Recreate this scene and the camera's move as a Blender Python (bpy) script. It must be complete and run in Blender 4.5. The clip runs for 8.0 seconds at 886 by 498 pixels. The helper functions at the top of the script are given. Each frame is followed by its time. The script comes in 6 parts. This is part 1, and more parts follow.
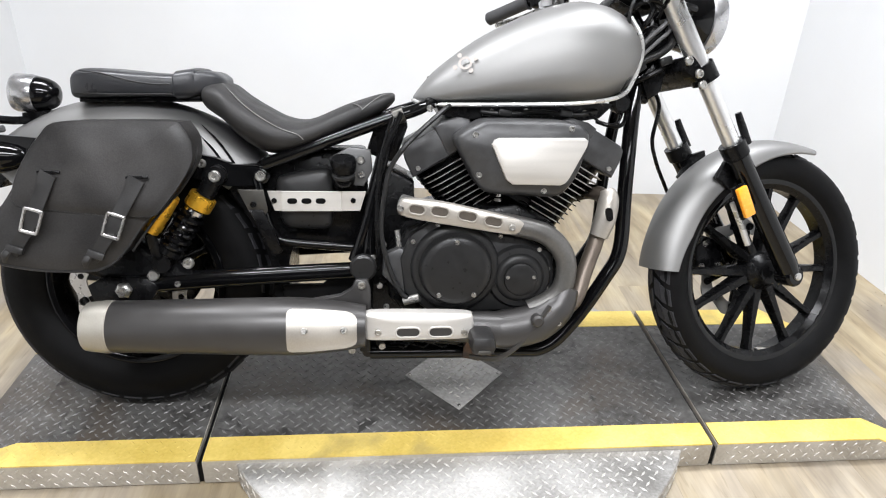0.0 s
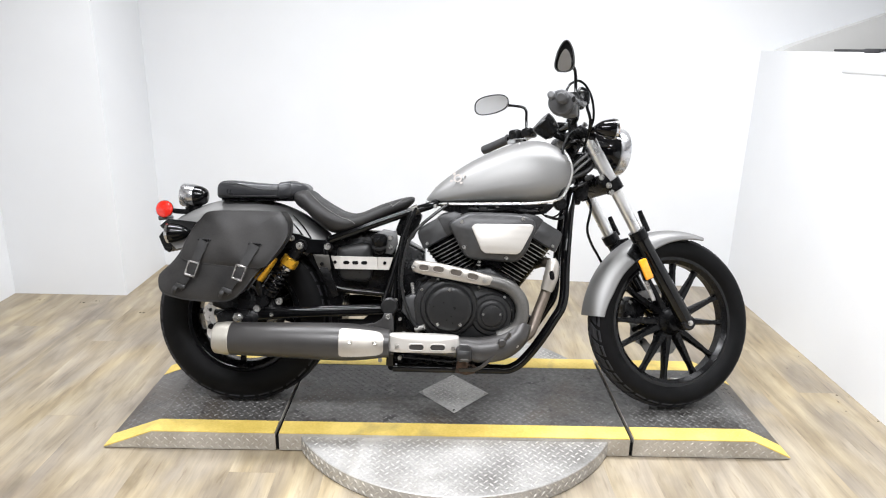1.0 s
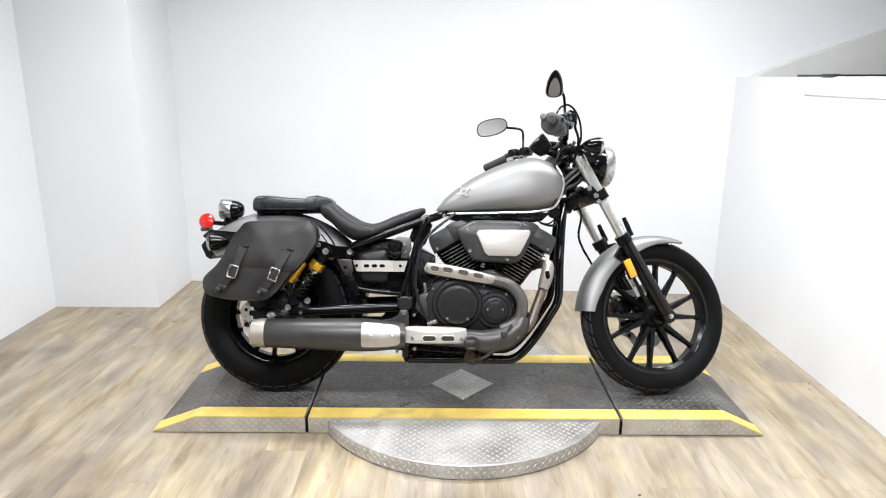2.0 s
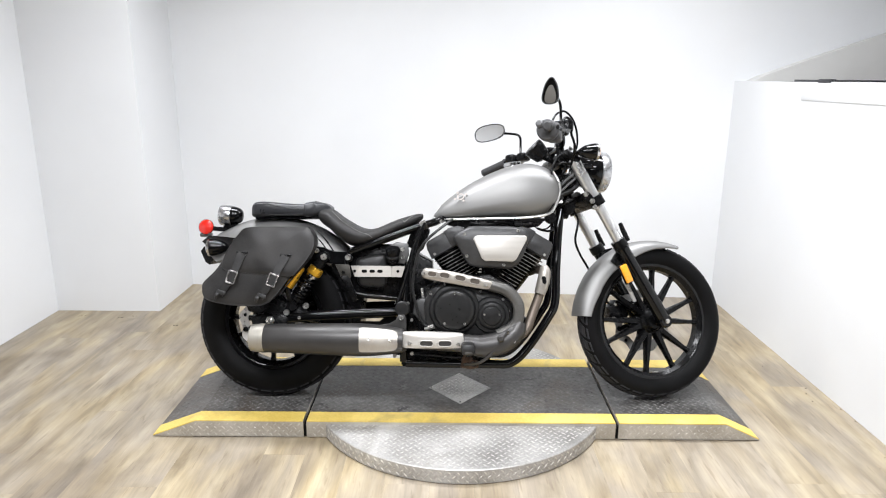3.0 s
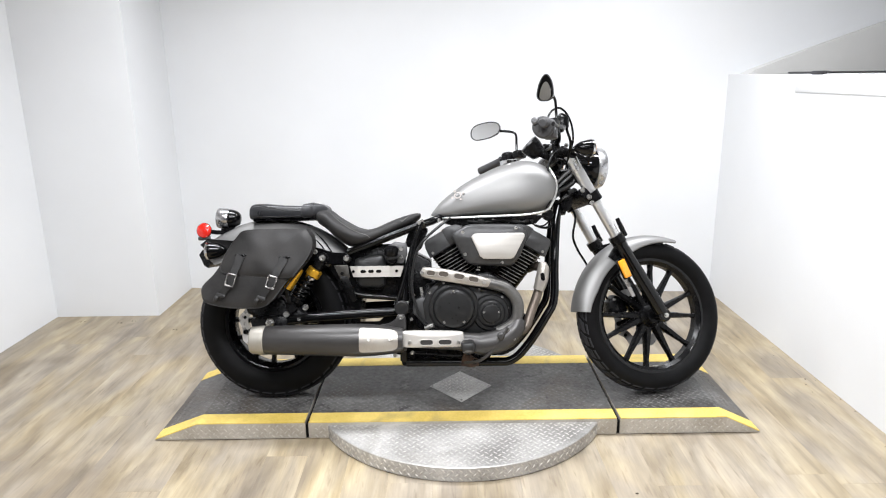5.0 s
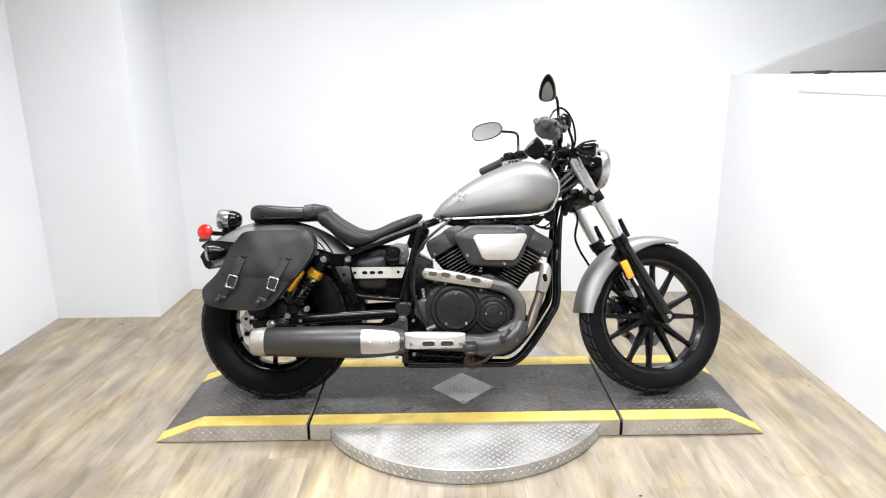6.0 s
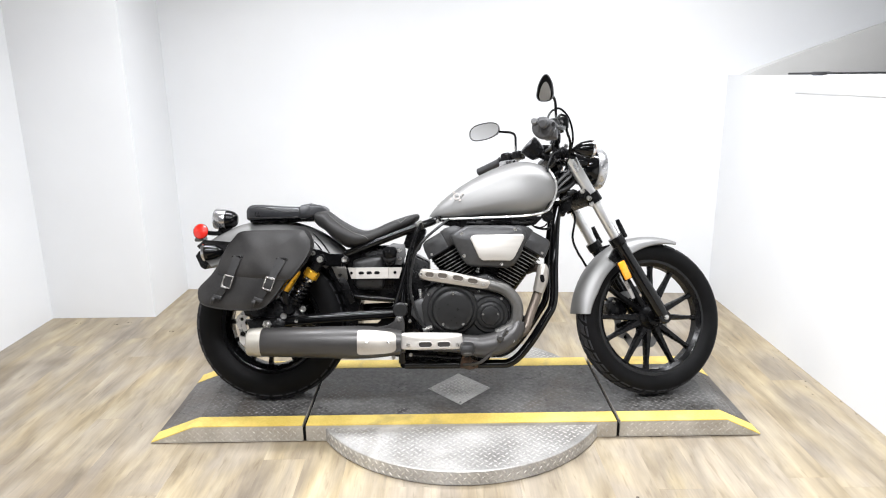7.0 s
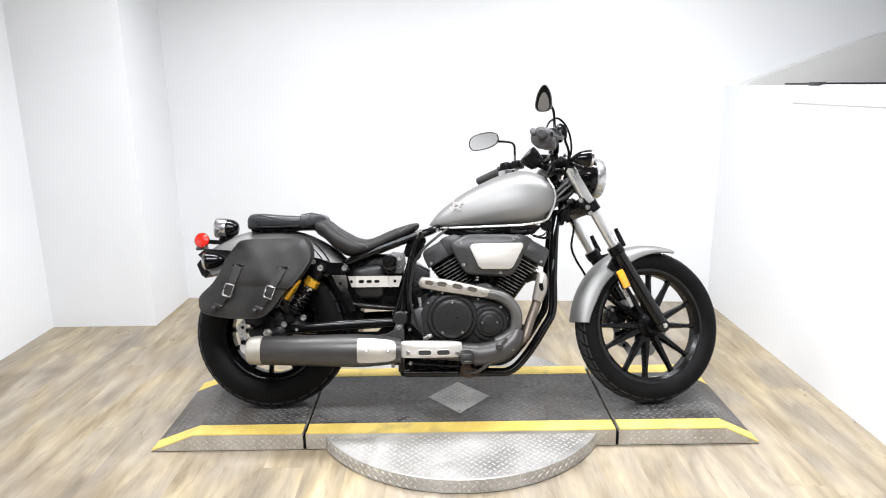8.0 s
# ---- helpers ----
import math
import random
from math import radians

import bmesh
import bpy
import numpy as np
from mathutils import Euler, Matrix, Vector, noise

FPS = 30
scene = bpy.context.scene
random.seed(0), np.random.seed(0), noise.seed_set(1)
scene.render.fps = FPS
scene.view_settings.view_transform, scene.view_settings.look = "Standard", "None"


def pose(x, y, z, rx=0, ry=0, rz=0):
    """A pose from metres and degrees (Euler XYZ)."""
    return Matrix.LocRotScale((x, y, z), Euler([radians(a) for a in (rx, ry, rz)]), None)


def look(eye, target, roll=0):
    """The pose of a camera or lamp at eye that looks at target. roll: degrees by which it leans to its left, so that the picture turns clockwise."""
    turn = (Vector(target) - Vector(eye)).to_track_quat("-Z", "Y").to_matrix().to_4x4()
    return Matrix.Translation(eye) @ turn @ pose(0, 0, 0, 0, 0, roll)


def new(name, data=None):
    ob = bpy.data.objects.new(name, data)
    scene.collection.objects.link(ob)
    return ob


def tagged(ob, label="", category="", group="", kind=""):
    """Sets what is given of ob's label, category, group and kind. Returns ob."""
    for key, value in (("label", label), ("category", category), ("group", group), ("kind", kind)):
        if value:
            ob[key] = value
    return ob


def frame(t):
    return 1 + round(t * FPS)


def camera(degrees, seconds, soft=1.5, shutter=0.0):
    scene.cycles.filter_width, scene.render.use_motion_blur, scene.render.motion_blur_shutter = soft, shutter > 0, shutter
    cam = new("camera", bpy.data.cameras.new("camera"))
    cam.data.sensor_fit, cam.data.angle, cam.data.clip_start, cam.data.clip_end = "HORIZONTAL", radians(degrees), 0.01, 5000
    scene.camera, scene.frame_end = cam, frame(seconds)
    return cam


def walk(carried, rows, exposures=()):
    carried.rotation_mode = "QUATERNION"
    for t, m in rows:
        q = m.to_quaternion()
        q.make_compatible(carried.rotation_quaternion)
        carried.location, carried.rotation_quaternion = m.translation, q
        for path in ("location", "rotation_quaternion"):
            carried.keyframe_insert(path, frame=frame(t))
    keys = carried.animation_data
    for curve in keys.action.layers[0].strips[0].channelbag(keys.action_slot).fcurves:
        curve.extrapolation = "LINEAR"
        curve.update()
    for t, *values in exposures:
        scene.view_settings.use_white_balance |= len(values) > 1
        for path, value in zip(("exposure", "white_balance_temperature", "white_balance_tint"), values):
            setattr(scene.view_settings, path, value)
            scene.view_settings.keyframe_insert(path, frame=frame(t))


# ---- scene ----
cam = camera(67.3, 8.0, soft=1.1)
PATH = [
    (0, (0.427, -1.163, 1.192), (0.595, 0.617, 0.291), 2.05),
    (0.2, (0.436, -1.328, 1.28), (0.593, 0.447, 0.372), 1.7),
    (0.5, (0.496, -1.6, 1.33), (0.573, 0.253, 0.583), 1.1),
    (0.8, (0.529, -1.859, 1.306), (0.541, 0.025, 0.637), 0.9),
    (1, (0.542, -1.984, 1.344), (0.553, -0.071, 0.759), 1.2),
    (1.2, (0.527, -2.115, 1.34), (0.549, -0.19, 0.798), 0.7),
    (1.5, (0.509, -2.247, 1.359), (0.538, -0.327, 0.798), 1.1),
    (1.7, (0.51, -2.295, 1.344), (0.527, -0.365, 0.82), 0.9),
    (2.8, (0.546, -2.328, 1.354), (0.537, -0.389, 0.864), -0.1),
    (3, (0.543, -2.329, 1.367), (0.535, -0.392, 0.866), 0.3),
    (3.5, (0.54, -2.338, 1.378), (0.534, -0.4, 0.881), 0.1),
    (4, (0.543, -2.339, 1.367), (0.545, -0.408, 0.846), 0.2),
    (4.5, (0.543, -2.337, 1.368), (0.544, -0.402, 0.862), -0.6),
    (6, (0.535, -2.322, 1.369), (0.533, -0.387, 0.865), -0.9),
    (6.5, (0.535, -2.315, 1.371), (0.532, -0.382, 0.858), -0.8),
    (7, (0.535, -2.313, 1.365), (0.542, -0.377, 0.863), -0.7),
    (7.5, (0.535, -2.318, 1.37), (0.539, -0.379, 0.878), -0.9),
    (8, (0.537, -2.33, 1.367), (0.544, -0.387, 0.892), -0.7),
]
EXPOSURES = [(0, 0.50), (0.5, 0.50), (1.5, 0.52), (3, 0.44), (4.5, 0.44), (6, 0.53), (8, 0.60)]
walk(cam, [(t, look(eye, target, roll)) for t, eye, target, roll in PATH], EXPOSURES)

# ---- light ----
world = bpy.data.worlds.new("world")
world.use_nodes = True
scene.world = world
world.node_tree.nodes["Background"].inputs[0].default_value = (0.9, 0.95, 1.0, 1)
world.node_tree.nodes["Background"].inputs[1].default_value = 0.3


def ceiling_lamp(name, x, y, z, sx, sy, watts, spread=180, colour=(0.945, 0.96, 1.0)):
    data = bpy.data.lights.new(name, "AREA")
    data.shape, data.size, data.size_y, data.energy, data.color = "RECTANGLE", sx, sy, watts, colour
    data.spread = radians(spread)
    ob = new(name, data)
    ob.matrix_world = pose(x, y, z)
    return ob


ceiling_lamp("ceiling_lamp", -0.25, 0.45, 2.42, 1.2, 0.3, 34, 165)
ceiling_lamp("ceiling_lamp", 1.55, 0.45, 2.42, 1.2, 0.3, 40, 170)
ceiling_lamp("ceiling_lamp", 0.50, -1.5, 2.62, 2.2, 0.3, 76, 145)
ceiling_lamp("ceiling_lamp", 0.30, -3.4, 2.62, 2.2, 0.3, 40, 150)


# ---- materials ----
def mat(name, colour, rough=0.5, metal=0.0, vary=0.12, scale=30.0, fine=400.0, bump=0.0, coat=0.0, rough_vary=0.1,
        stretch=(1, 1, 1), dark=None, random_tint=0.0, spec=0.5):
    """A surface with a colour that varies at two scales, uneven gloss and fine relief."""
    m = bpy.data.materials.new(name)
    m.use_nodes = True
    nt = m.node_tree
    bsdf = nt.nodes["Principled BSDF"]
    tc = nt.nodes.new("ShaderNodeTexCoord")
    mp = nt.nodes.new("ShaderNodeMapping")
    mp.inputs["Scale"].default_value = stretch
    nt.links.new(tc.outputs["Object"], mp.inputs[0])

    def noise_node(s, detail):
        n = nt.nodes.new("ShaderNodeTexNoise")
        n.inputs["Scale"].default_value, n.inputs["Detail"].default_value = s, detail
        nt.links.new(mp.outputs[0], n.inputs["Vector"])
        return n
    big, small = noise_node(scale, 4), noise_node(fine, 3)
    add = nt.nodes.new("ShaderNodeMath")
    add.operation = "MULTIPLY_ADD"
    add.inputs[1].default_value = 0.45
    nt.links.new(small.outputs[0], add.inputs[0])
    nt.links.new(big.outputs[0], add.inputs[2])
    ramp = nt.nodes.new("ShaderNodeValToRGB")
    lo = dark or tuple(c * (1 - vary) for c in colour)
    hi = tuple(min(1, c * (1 + vary)) for c in colour)
    ramp.color_ramp.elements[0].position, ramp.color_ramp.elements[1].position = 0.5, 0.95
    ramp.color_ramp.elements[0].color, ramp.color_ramp.elements[1].color = (*lo, 1), (*hi, 1)
    nt.links.new(add.outputs[0], ramp.inputs[0])
    out = ramp.outputs[0]
    if random_tint:
        info = nt.nodes.new("ShaderNodeObjectInfo")
        hsv = nt.nodes.new("ShaderNodeHueSaturation")
        rng = nt.nodes.new("ShaderNodeMapRange")
        rng.inputs[3].default_value, rng.inputs[4].default_value = 1 - random_tint, 1 + random_tint
        nt.links.new(info.outputs["Random"], rng.inputs[0])
        nt.links.new(rng.outputs[0], hsv.inputs["Value"])
        nt.links.new(out, hsv.inputs["Color"])
        out = hsv.outputs[0]
    nt.links.new(out, bsdf.inputs["Base Color"])
    rr = nt.nodes.new("ShaderNodeMapRange")
    rr.inputs[1].default_value, rr.inputs[2].default_value = 0.3, 0.7
    rr.inputs[3].default_value, rr.inputs[4].default_value = max(0.02, rough - rough_vary), min(1, rough + rough_vary)
    nt.links.new(big.outputs[0], rr.inputs[0])
    nt.links.new(rr.outputs[0], bsdf.inputs["Roughness"])
    bsdf.inputs["Metallic"].default_value = metal
    bsdf.inputs["Coat Weight"].default_value = coat
    bsdf.inputs["Specular IOR Level"].default_value = spec
    if bump:
        b = nt.nodes.new("ShaderNodeBump")
        b.inputs["Strength"].default_value, b.inputs["Distance"].default_value = bump, 0.002
        nt.links.new(small.outputs[0], b.inputs["Height"])
        nt.links.new(b.outputs[0], bsdf.inputs["Normal"])
    return m


M_WALL = mat("white_wall_paint", (0.73, 0.742, 0.757), 0.55, vary=0.02, scale=3, fine=300, bump=0.05)
M_LEDGE = mat("bounce_cutting_ledge", (0.42, 0.415, 0.40), 0.8, vary=0.15, scale=5)
# wall shadow put into colour: greyer than the wall it stands against
M_WEDGE_SHADE = mat("wedge_shade_grey", (0.63, 0.625, 0.61), 0.8, vary=0.05, scale=4, bump=0.05)
M_CEIL = mat("bounce_cutting_ceiling", (0.34, 0.34, 0.34), 0.8, vary=0.03, scale=4)
M_DIM = mat("fill_cutting_black", (0.055, 0.058, 0.066), 0.7, vary=0.1, scale=2)
M_TRIM = mat("dark_gap", (0.02, 0.02, 0.022), 0.5)
M_WHITE_CAP = mat("white_cap", (0.75, 0.76, 0.78), 0.4)


def plank_material():
    """Bleached oak: long streaks of cream, tan and grey-brown, each board its own piece of the grain."""
    m = bpy.data.materials.new("bleached_oak_plank")
    m.use_nodes = True
    nt = m.node_tree
    bsdf = nt.nodes["Principled BSDF"]
    tc, info = nt.nodes.new("ShaderNodeTexCoord"), nt.nodes.new("ShaderNodeObjectInfo")
    shift = nt.nodes.new("ShaderNodeVectorMath")
    shift.operation = "MULTIPLY_ADD"
    shift.inputs[1].default_value = (0.09, 0.6, 0.0)
    comb = nt.nodes.new("ShaderNodeCombineXYZ")
    for k in range(3):
        nt.links.new(info.outputs["Random"], comb.inputs[k])
    nt.links.new(comb.outputs[0], shift.inputs[0])
    place = nt.nodes.new("ShaderNodeNewGeometry")
    nt.links.new(place.outputs["Position"], shift.inputs[2])

    def streak(sx, sy, scale, detail, distort):
        mp = nt.nodes.new("ShaderNodeMapping")
        mp.inputs["Scale"].default_value = (sx, sy, 1)
        nt.links.new(shift.outputs[0], mp.inputs[0])
        n = nt.nodes.new("ShaderNodeTexNoise")
        n.inputs["Scale"].default_value, n.inputs["Detail"].default_value, n.inputs["Distortion"].default_value = scale, detail, distort
        nt.links.new(mp.outputs[0], n.inputs["Vector"])
        return n.outputs[0]

    def ramp(value, stops):
        r = nt.nodes.new("ShaderNodeValToRGB")
        el = r.color_ramp.elements
        while len(el) < len(stops):
            el.new(0.5)
        for e, (p, c) in zip(el, stops):
            e.position, e.color = p, (*c, 1)
        nt.links.new(value, r.inputs[0])
        return r.outputs[0]
    clouds = ramp(streak(11.0, 1.8, 1.0, 5, 0.9), [(0.28, (0.185, 0.148, 0.098)), (0.42, (0.262, 0.217, 0.148)), (0.54, (0.325, 0.275, 0.192)), (0.70, (0.405, 0.352, 0.255))])
    lilac = ramp(streak(10.0, 1.5, 1.0, 5, 0.7), [(0.32, (0.205, 0.180, 0.150)), (0.50, (0.278, 0.246, 0.202)), (0.68, (0.345, 0.306, 0.248))])
    where = ramp(streak(3.4, 1.3, 1.0, 5, 1.0), [(0.38, (0, 0, 0)), (0.62, (1, 1, 1))])
    blend = nt.nodes.new("ShaderNodeMix")
    blend.data_type = "RGBA"
    nt.links.new(where, blend.inputs["Factor"])
    nt.links.new(clouds, blend.inputs["A"])
    nt.links.new(lilac, blend.inputs["B"])
    broad = blend.outputs["Result"]
    fine = ramp(streak(14.0, 0.7, 9.0, 4, 0.2), [(0.35, (0.72, 0.72, 0.74)), (0.60, (1, 1, 1))])
    mix = nt.nodes.new("ShaderNodeMix")
    mix.data_type, mix.blend_type = "RGBA", "MULTIPLY"
    mix.inputs["Factor"].default_value = 0.4
    nt.links.new(broad, mix.inputs["A"])
    nt.links.new(fine, mix.inputs["B"])
    hsv = nt.nodes.new("ShaderNodeHueSaturation")
    rng = nt.nodes.new("ShaderNodeMapRange")
    rng.inputs[3].default_value, rng.inputs[4].default_value = 0.975, 1.025
    nt.links.new(info.outputs["Random"], rng.inputs[0])
    nt.links.new(rng.outputs[0], hsv.inputs["Value"])
    nt.links.new(mix.outputs["Result"], hsv.inputs["Color"])
    hsv.inputs["Saturation"].default_value = 1.12
    geo = nt.nodes.new("ShaderNodeNewGeometry")
    stain = nt.nodes.new("ShaderNodeTexNoise")
    stain.inputs["Scale"].default_value, stain.inputs["Detail"].default_value, stain.inputs["Distortion"].default_value = 1.7, 5, 0.7
    nt.links.new(geo.outputs["Position"], stain.inputs["Vector"])
    worn = ramp(stain.outputs[0], [(0.30, (0.70, 0.67, 0.64)), (0.47, (0.95, 0.94, 0.93)), (0.66, (1.06, 1.05, 1.02))])
    dirt = nt.nodes.new("ShaderNodeMix")
    dirt.data_type, dirt.blend_type = "RGBA", "MULTIPLY"
    dirt.inputs["Factor"].default_value = 1.0
    nt.links.new(hsv.outputs[0], dirt.inputs["A"])
    nt.links.new(worn, dirt.inputs["B"])
    # mottled bleaching a hand's width across, and short dark grain flecks
    patch = ramp(streak(13.0, 3.6, 1.0, 4, 0.6), [(0.36, (0.84, 0.82, 0.79)), (0.48, (1.03, 1.03, 1.03)), (0.64, (1.20, 1.18, 1.14))])
    fleck = ramp(streak(60.0, 7.0, 1.0, 3, 0.4), [(0.30, (0.66, 0.62, 0.57)), (0.40, (1.0, 1.0, 1.0))])
    last = dirt.outputs["Result"]
    for layer, share in ((patch, 0.85), (fleck, 0.6)):
        over = nt.nodes.new("ShaderNodeMix")
        over.data_type, over.blend_type = "RGBA", "MULTIPLY"
        over.inputs["Factor"].default_value = share
        nt.links.new(last, over.inputs["A"])
        nt.links.new(layer, over.inputs["B"])
        last = over.outputs["Result"]
    nt.links.new(last, bsdf.inputs["Base Color"])
    bsdf.inputs["Roughness"].default_value = 0.42
    b = nt.nodes.new("ShaderNodeBump")
    b.inputs["Strength"].default_value, b.inputs["Distance"].default_value = 0.12, 0.001
    nt.links.new(fine, b.inputs["Height"])
    nt.links.new(b.outputs[0], bsdf.inputs["Normal"])
    return m


M_PLANK = plank_material()
M_SUBFLOOR = mat("plank_joint", (0.24, 0.20, 0.145), 0.8)
M_DECK = mat("worn_black_checker_plate", (0.098, 0.096, 0.093), 0.43, metal=0.3, vary=0.5, scale=4, fine=60, dark=(0.026, 0.023, 0.020), bump=0.25)


def stained(m, tint, lo, hi, scale, distort):
    """Lays irregular stains of one tint over a surface."""
    nt = m.node_tree
    bsdf = nt.nodes["Principled BSDF"]
    base = bsdf.inputs["Base Color"].links[0].from_socket
    tc = nt.nodes.new("ShaderNodeTexCoord")
    n = nt.nodes.new("ShaderNodeTexNoise")
    n.inputs["Scale"].default_value, n.inputs["Detail"].default_value, n.inputs["Distortion"].default_value = scale, 6, distort
    nt.links.new(tc.outputs["Object"], n.inputs["Vector"])
    rng = nt.nodes.new("ShaderNodeMapRange")
    rng.inputs[1].default_value, rng.inputs[2].default_value, rng.inputs[4].default_value = lo, hi, 0.85
    nt.links.new(n.outputs[0], rng.inputs[0])
    mix = nt.nodes.new("ShaderNodeMix")
    mix.data_type = "RGBA"
    nt.links.new(rng.outputs[0], mix.inputs["Factor"])
    nt.links.new(base, mix.inputs["A"])
    mix.inputs["B"].default_value = (*tint, 1)
    nt.links.new(mix.outputs["Result"], bsdf.inputs["Base Color"])


stained(M_DECK, (0.085, 0.062, 0.042), 0.52, 0.72, 3.2, 0.6)
stained(M_DECK, (0.018, 0.017, 0.016), 0.62, 0.70, 9.0, 1.2)
stained(M_DECK, (0.20, 0.195, 0.185), 0.60, 0.82, 22.0, 0.3)
M_LUG = mat("worn_black_lug", (0.16, 0.157, 0.153), 0.50, metal=0.25, vary=0.5, scale=4, fine=60, dark=(0.045, 0.043, 0.04))
M_STEEL = mat("bare_checker_plate", (0.43, 0.42, 0.405), 0.42, metal=0.5, vary=0.22, scale=5, fine=120, bump=0.12, dark=(0.22, 0.213, 0.20))
M_STEEL_LUG = mat("polished_lug", (0.52, 0.507, 0.48), 0.46, metal=0.45, vary=0.15, scale=15)
stained(M_STEEL, (0.30, 0.285, 0.26), 0.56, 0.76, 6.0, 0.8)
# beige base colour carries the floor's reflection in the deck's side faces
M_EDGE = mat("floor_tinted_steel_edge", (0.42, 0.395, 0.355), 0.40, metal=0.4, vary=0.2, scale=9, fine=120, bump=0.1, dark=(0.32, 0.295, 0.255))
M_EDGE_LUG = mat("dull_edge_lug", (0.47, 0.445, 0.405), 0.52, metal=0.3, vary=0.2, scale=9, fine=120)
M_YELLOW = mat("yellow_safety_paint", (0.66, 0.505, 0.14), 0.55, vary=0.12, scale=9, fine=120, bump=0.1, dark=(0.55, 0.395, 0.08))
stained(M_YELLOW, (0.34, 0.26, 0.10), 0.58, 0.80, 6.0, 0.9)
M_RUBBER = mat("tyre_rubber", (0.004, 0.004, 0.0043), 0.55, vary=0.35, scale=25, fine=300, bump=0.15, spec=0.09)
M_TREAD = mat("tyre_tread_rubber", (0.026, 0.026, 0.029), 0.62, vary=0.35, scale=25, fine=300, bump=0.2, spec=0.2)
M_GLOSS = mat("gloss_black_paint", (0.0025, 0.0025, 0.0028), 0.08, vary=0.2, spec=0.3, rough_vary=0.06)
M_RIM = mat("black_rim_paint", (0.003, 0.003, 0.0033), 0.24, vary=0.25, scale=30, spec=0.18)
M_SATIN = mat("satin_black_paint", (0.0036, 0.0036, 0.0039), 0.27, vary=0.25, scale=40, bump=0.05, spec=0.16)
M_ENGINE = mat("dark_grey_engine_paint", (0.044, 0.044, 0.0448), 0.40, metal=0.2, vary=0.2, scale=40, bump=0.08, spec=0.35)
M_COVER = mat("textured_black_cover", (0.013, 0.013, 0.0132), 0.36, vary=0.1, scale=60, fine=700, bump=0.2, spec=0.28)
M_PAINT = mat("matte_grey_metallic_paint", (0.245, 0.243, 0.239), 0.54, metal=0.82, vary=0.05, scale=8, fine=900, rough_vary=0.04)
M_BADGE = mat("pale_badge", (0.30, 0.275, 0.255), 0.6, metal=0.3, vary=0.1, scale=60)
M_SEAM = mat("bright_seam", (0.68, 0.68, 0.67), 0.3, metal=0.7, vary=0.05)
M_ALU = mat("brushed_aluminium", (0.52, 0.50, 0.47), 0.52, metal=0.5, vary=0.08, scale=12, fine=500, stretch=(0.3, 1, 6), bump=0.04)
M_FIN = mat("machined_fin_edge", (0.36, 0.355, 0.345), 0.38, metal=0.7, vary=0.2, scale=60)
M_WARM = mat("heat_tinted_aluminium", (0.38, 0.355, 0.32), 0.42, metal=0.55, vary=0.12, scale=14, fine=300)
M_PIPE = mat("heat_greyed_pipe", (0.10, 0.097, 0.092), 0.42, metal=0.5, vary=0.25, scale=10, fine=200)
M_PIPE2 = mat("bronzed_pipe", (0.125, 0.102, 0.083), 0.46, metal=0.6, vary=0.25, scale=12)
M_MUFF = mat("dark_grey_muffler_paint", (0.045, 0.043, 0.042), 0.40, metal=0.4, vary=0.12, scale=9, fine=600, bump=0.05)
M_CAP = mat("dull_beige_end_cap", (0.36, 0.34, 0.30), 0.45, metal=0.6, vary=0.12, scale=14, fine=400)
# dark brown for the shaded inside of the heat shield slots
M_SLOT = mat("slot_shade_brown", (0.085, 0.072, 0.06), 0.5, metal=0.4, vary=0.25, scale=20)
M_CHROME = mat("chrome", (0.58, 0.58, 0.59), 0.12, metal=1, vary=0.03, rough_vary=0.03)
M_BEZEL = mat("dull_chrome_bezel", (0.48, 0.48, 0.49), 0.25, metal=0.9, vary=0.15, scale=20)
M_BOLT = mat("zinc_bolt", (0.45, 0.44, 0.42), 0.3, metal=0.9, vary=0.15, scale=90)
M_STANCH = mat("polished_fork_tube", (0.74, 0.74, 0.735), 0.30, metal=0.9, vary=0.05, scale=10)
M_SEAT = mat("seat_vinyl", (0.019, 0.0182, 0.018), 0.55, vary=0.25, scale=20, fine=420, bump=0.3, spec=0.28)
M_PAD = mat("smooth_vinyl", (0.018, 0.0185, 0.021), 0.36, vary=0.2, scale=15, fine=350, bump=0.15)
M_LEATHER = mat("grey_black_leather", (0.025, 0.0237, 0.0232), 0.45, vary=0.45, scale=7, fine=330, bump=0.12, dark=(0.008, 0.0076, 0.0075), rough_vary=0.14, spec=0.32)
M_STRAP = mat("black_leather_strap", (0.012, 0.0115, 0.0115), 0.45, vary=0.25, scale=30, fine=300, bump=0.2)
M_THREAD = mat("grey_thread", (0.13, 0.127, 0.122), 0.8)
M_NICKEL = mat("nickel_buckle", (0.62, 0.60, 0.58), 0.25, metal=1, vary=0.1)
M_GOLD = mat("gold_anodised_aluminium", (0.62, 0.34, 0.03), 0.3, metal=0.75, vary=0.1, scale=60)
M_RED = mat("red_lens", (0.52, 0.016, 0.008), 0.18, vary=0.1, coat=0.6)
M_AMBER = mat("amber_reflector", (0.85, 0.33, 0.02), 0.2, vary=0.1, scale=200, coat=0.5)
M_CLEAR = mat("clear_lens", (0.5, 0.5, 0.51), 0.15, metal=0.3, vary=0.04, coat=0.8)
M_MIRROR = mat("mirror_glass", (0.92, 0.925, 0.935), 0.03, metal=1, vary=0.01, rough_vary=0.01)
M_DISC = mat("brake_disc_steel", (0.58, 0.57, 0.56), 0.3, metal=0.6, vary=0.1, scale=40)
M_DISC_DARK = mat("dark_grey_disc_steel", (0.20, 0.197, 0.192), 0.35, metal=0.6, vary=0.2, scale=40)
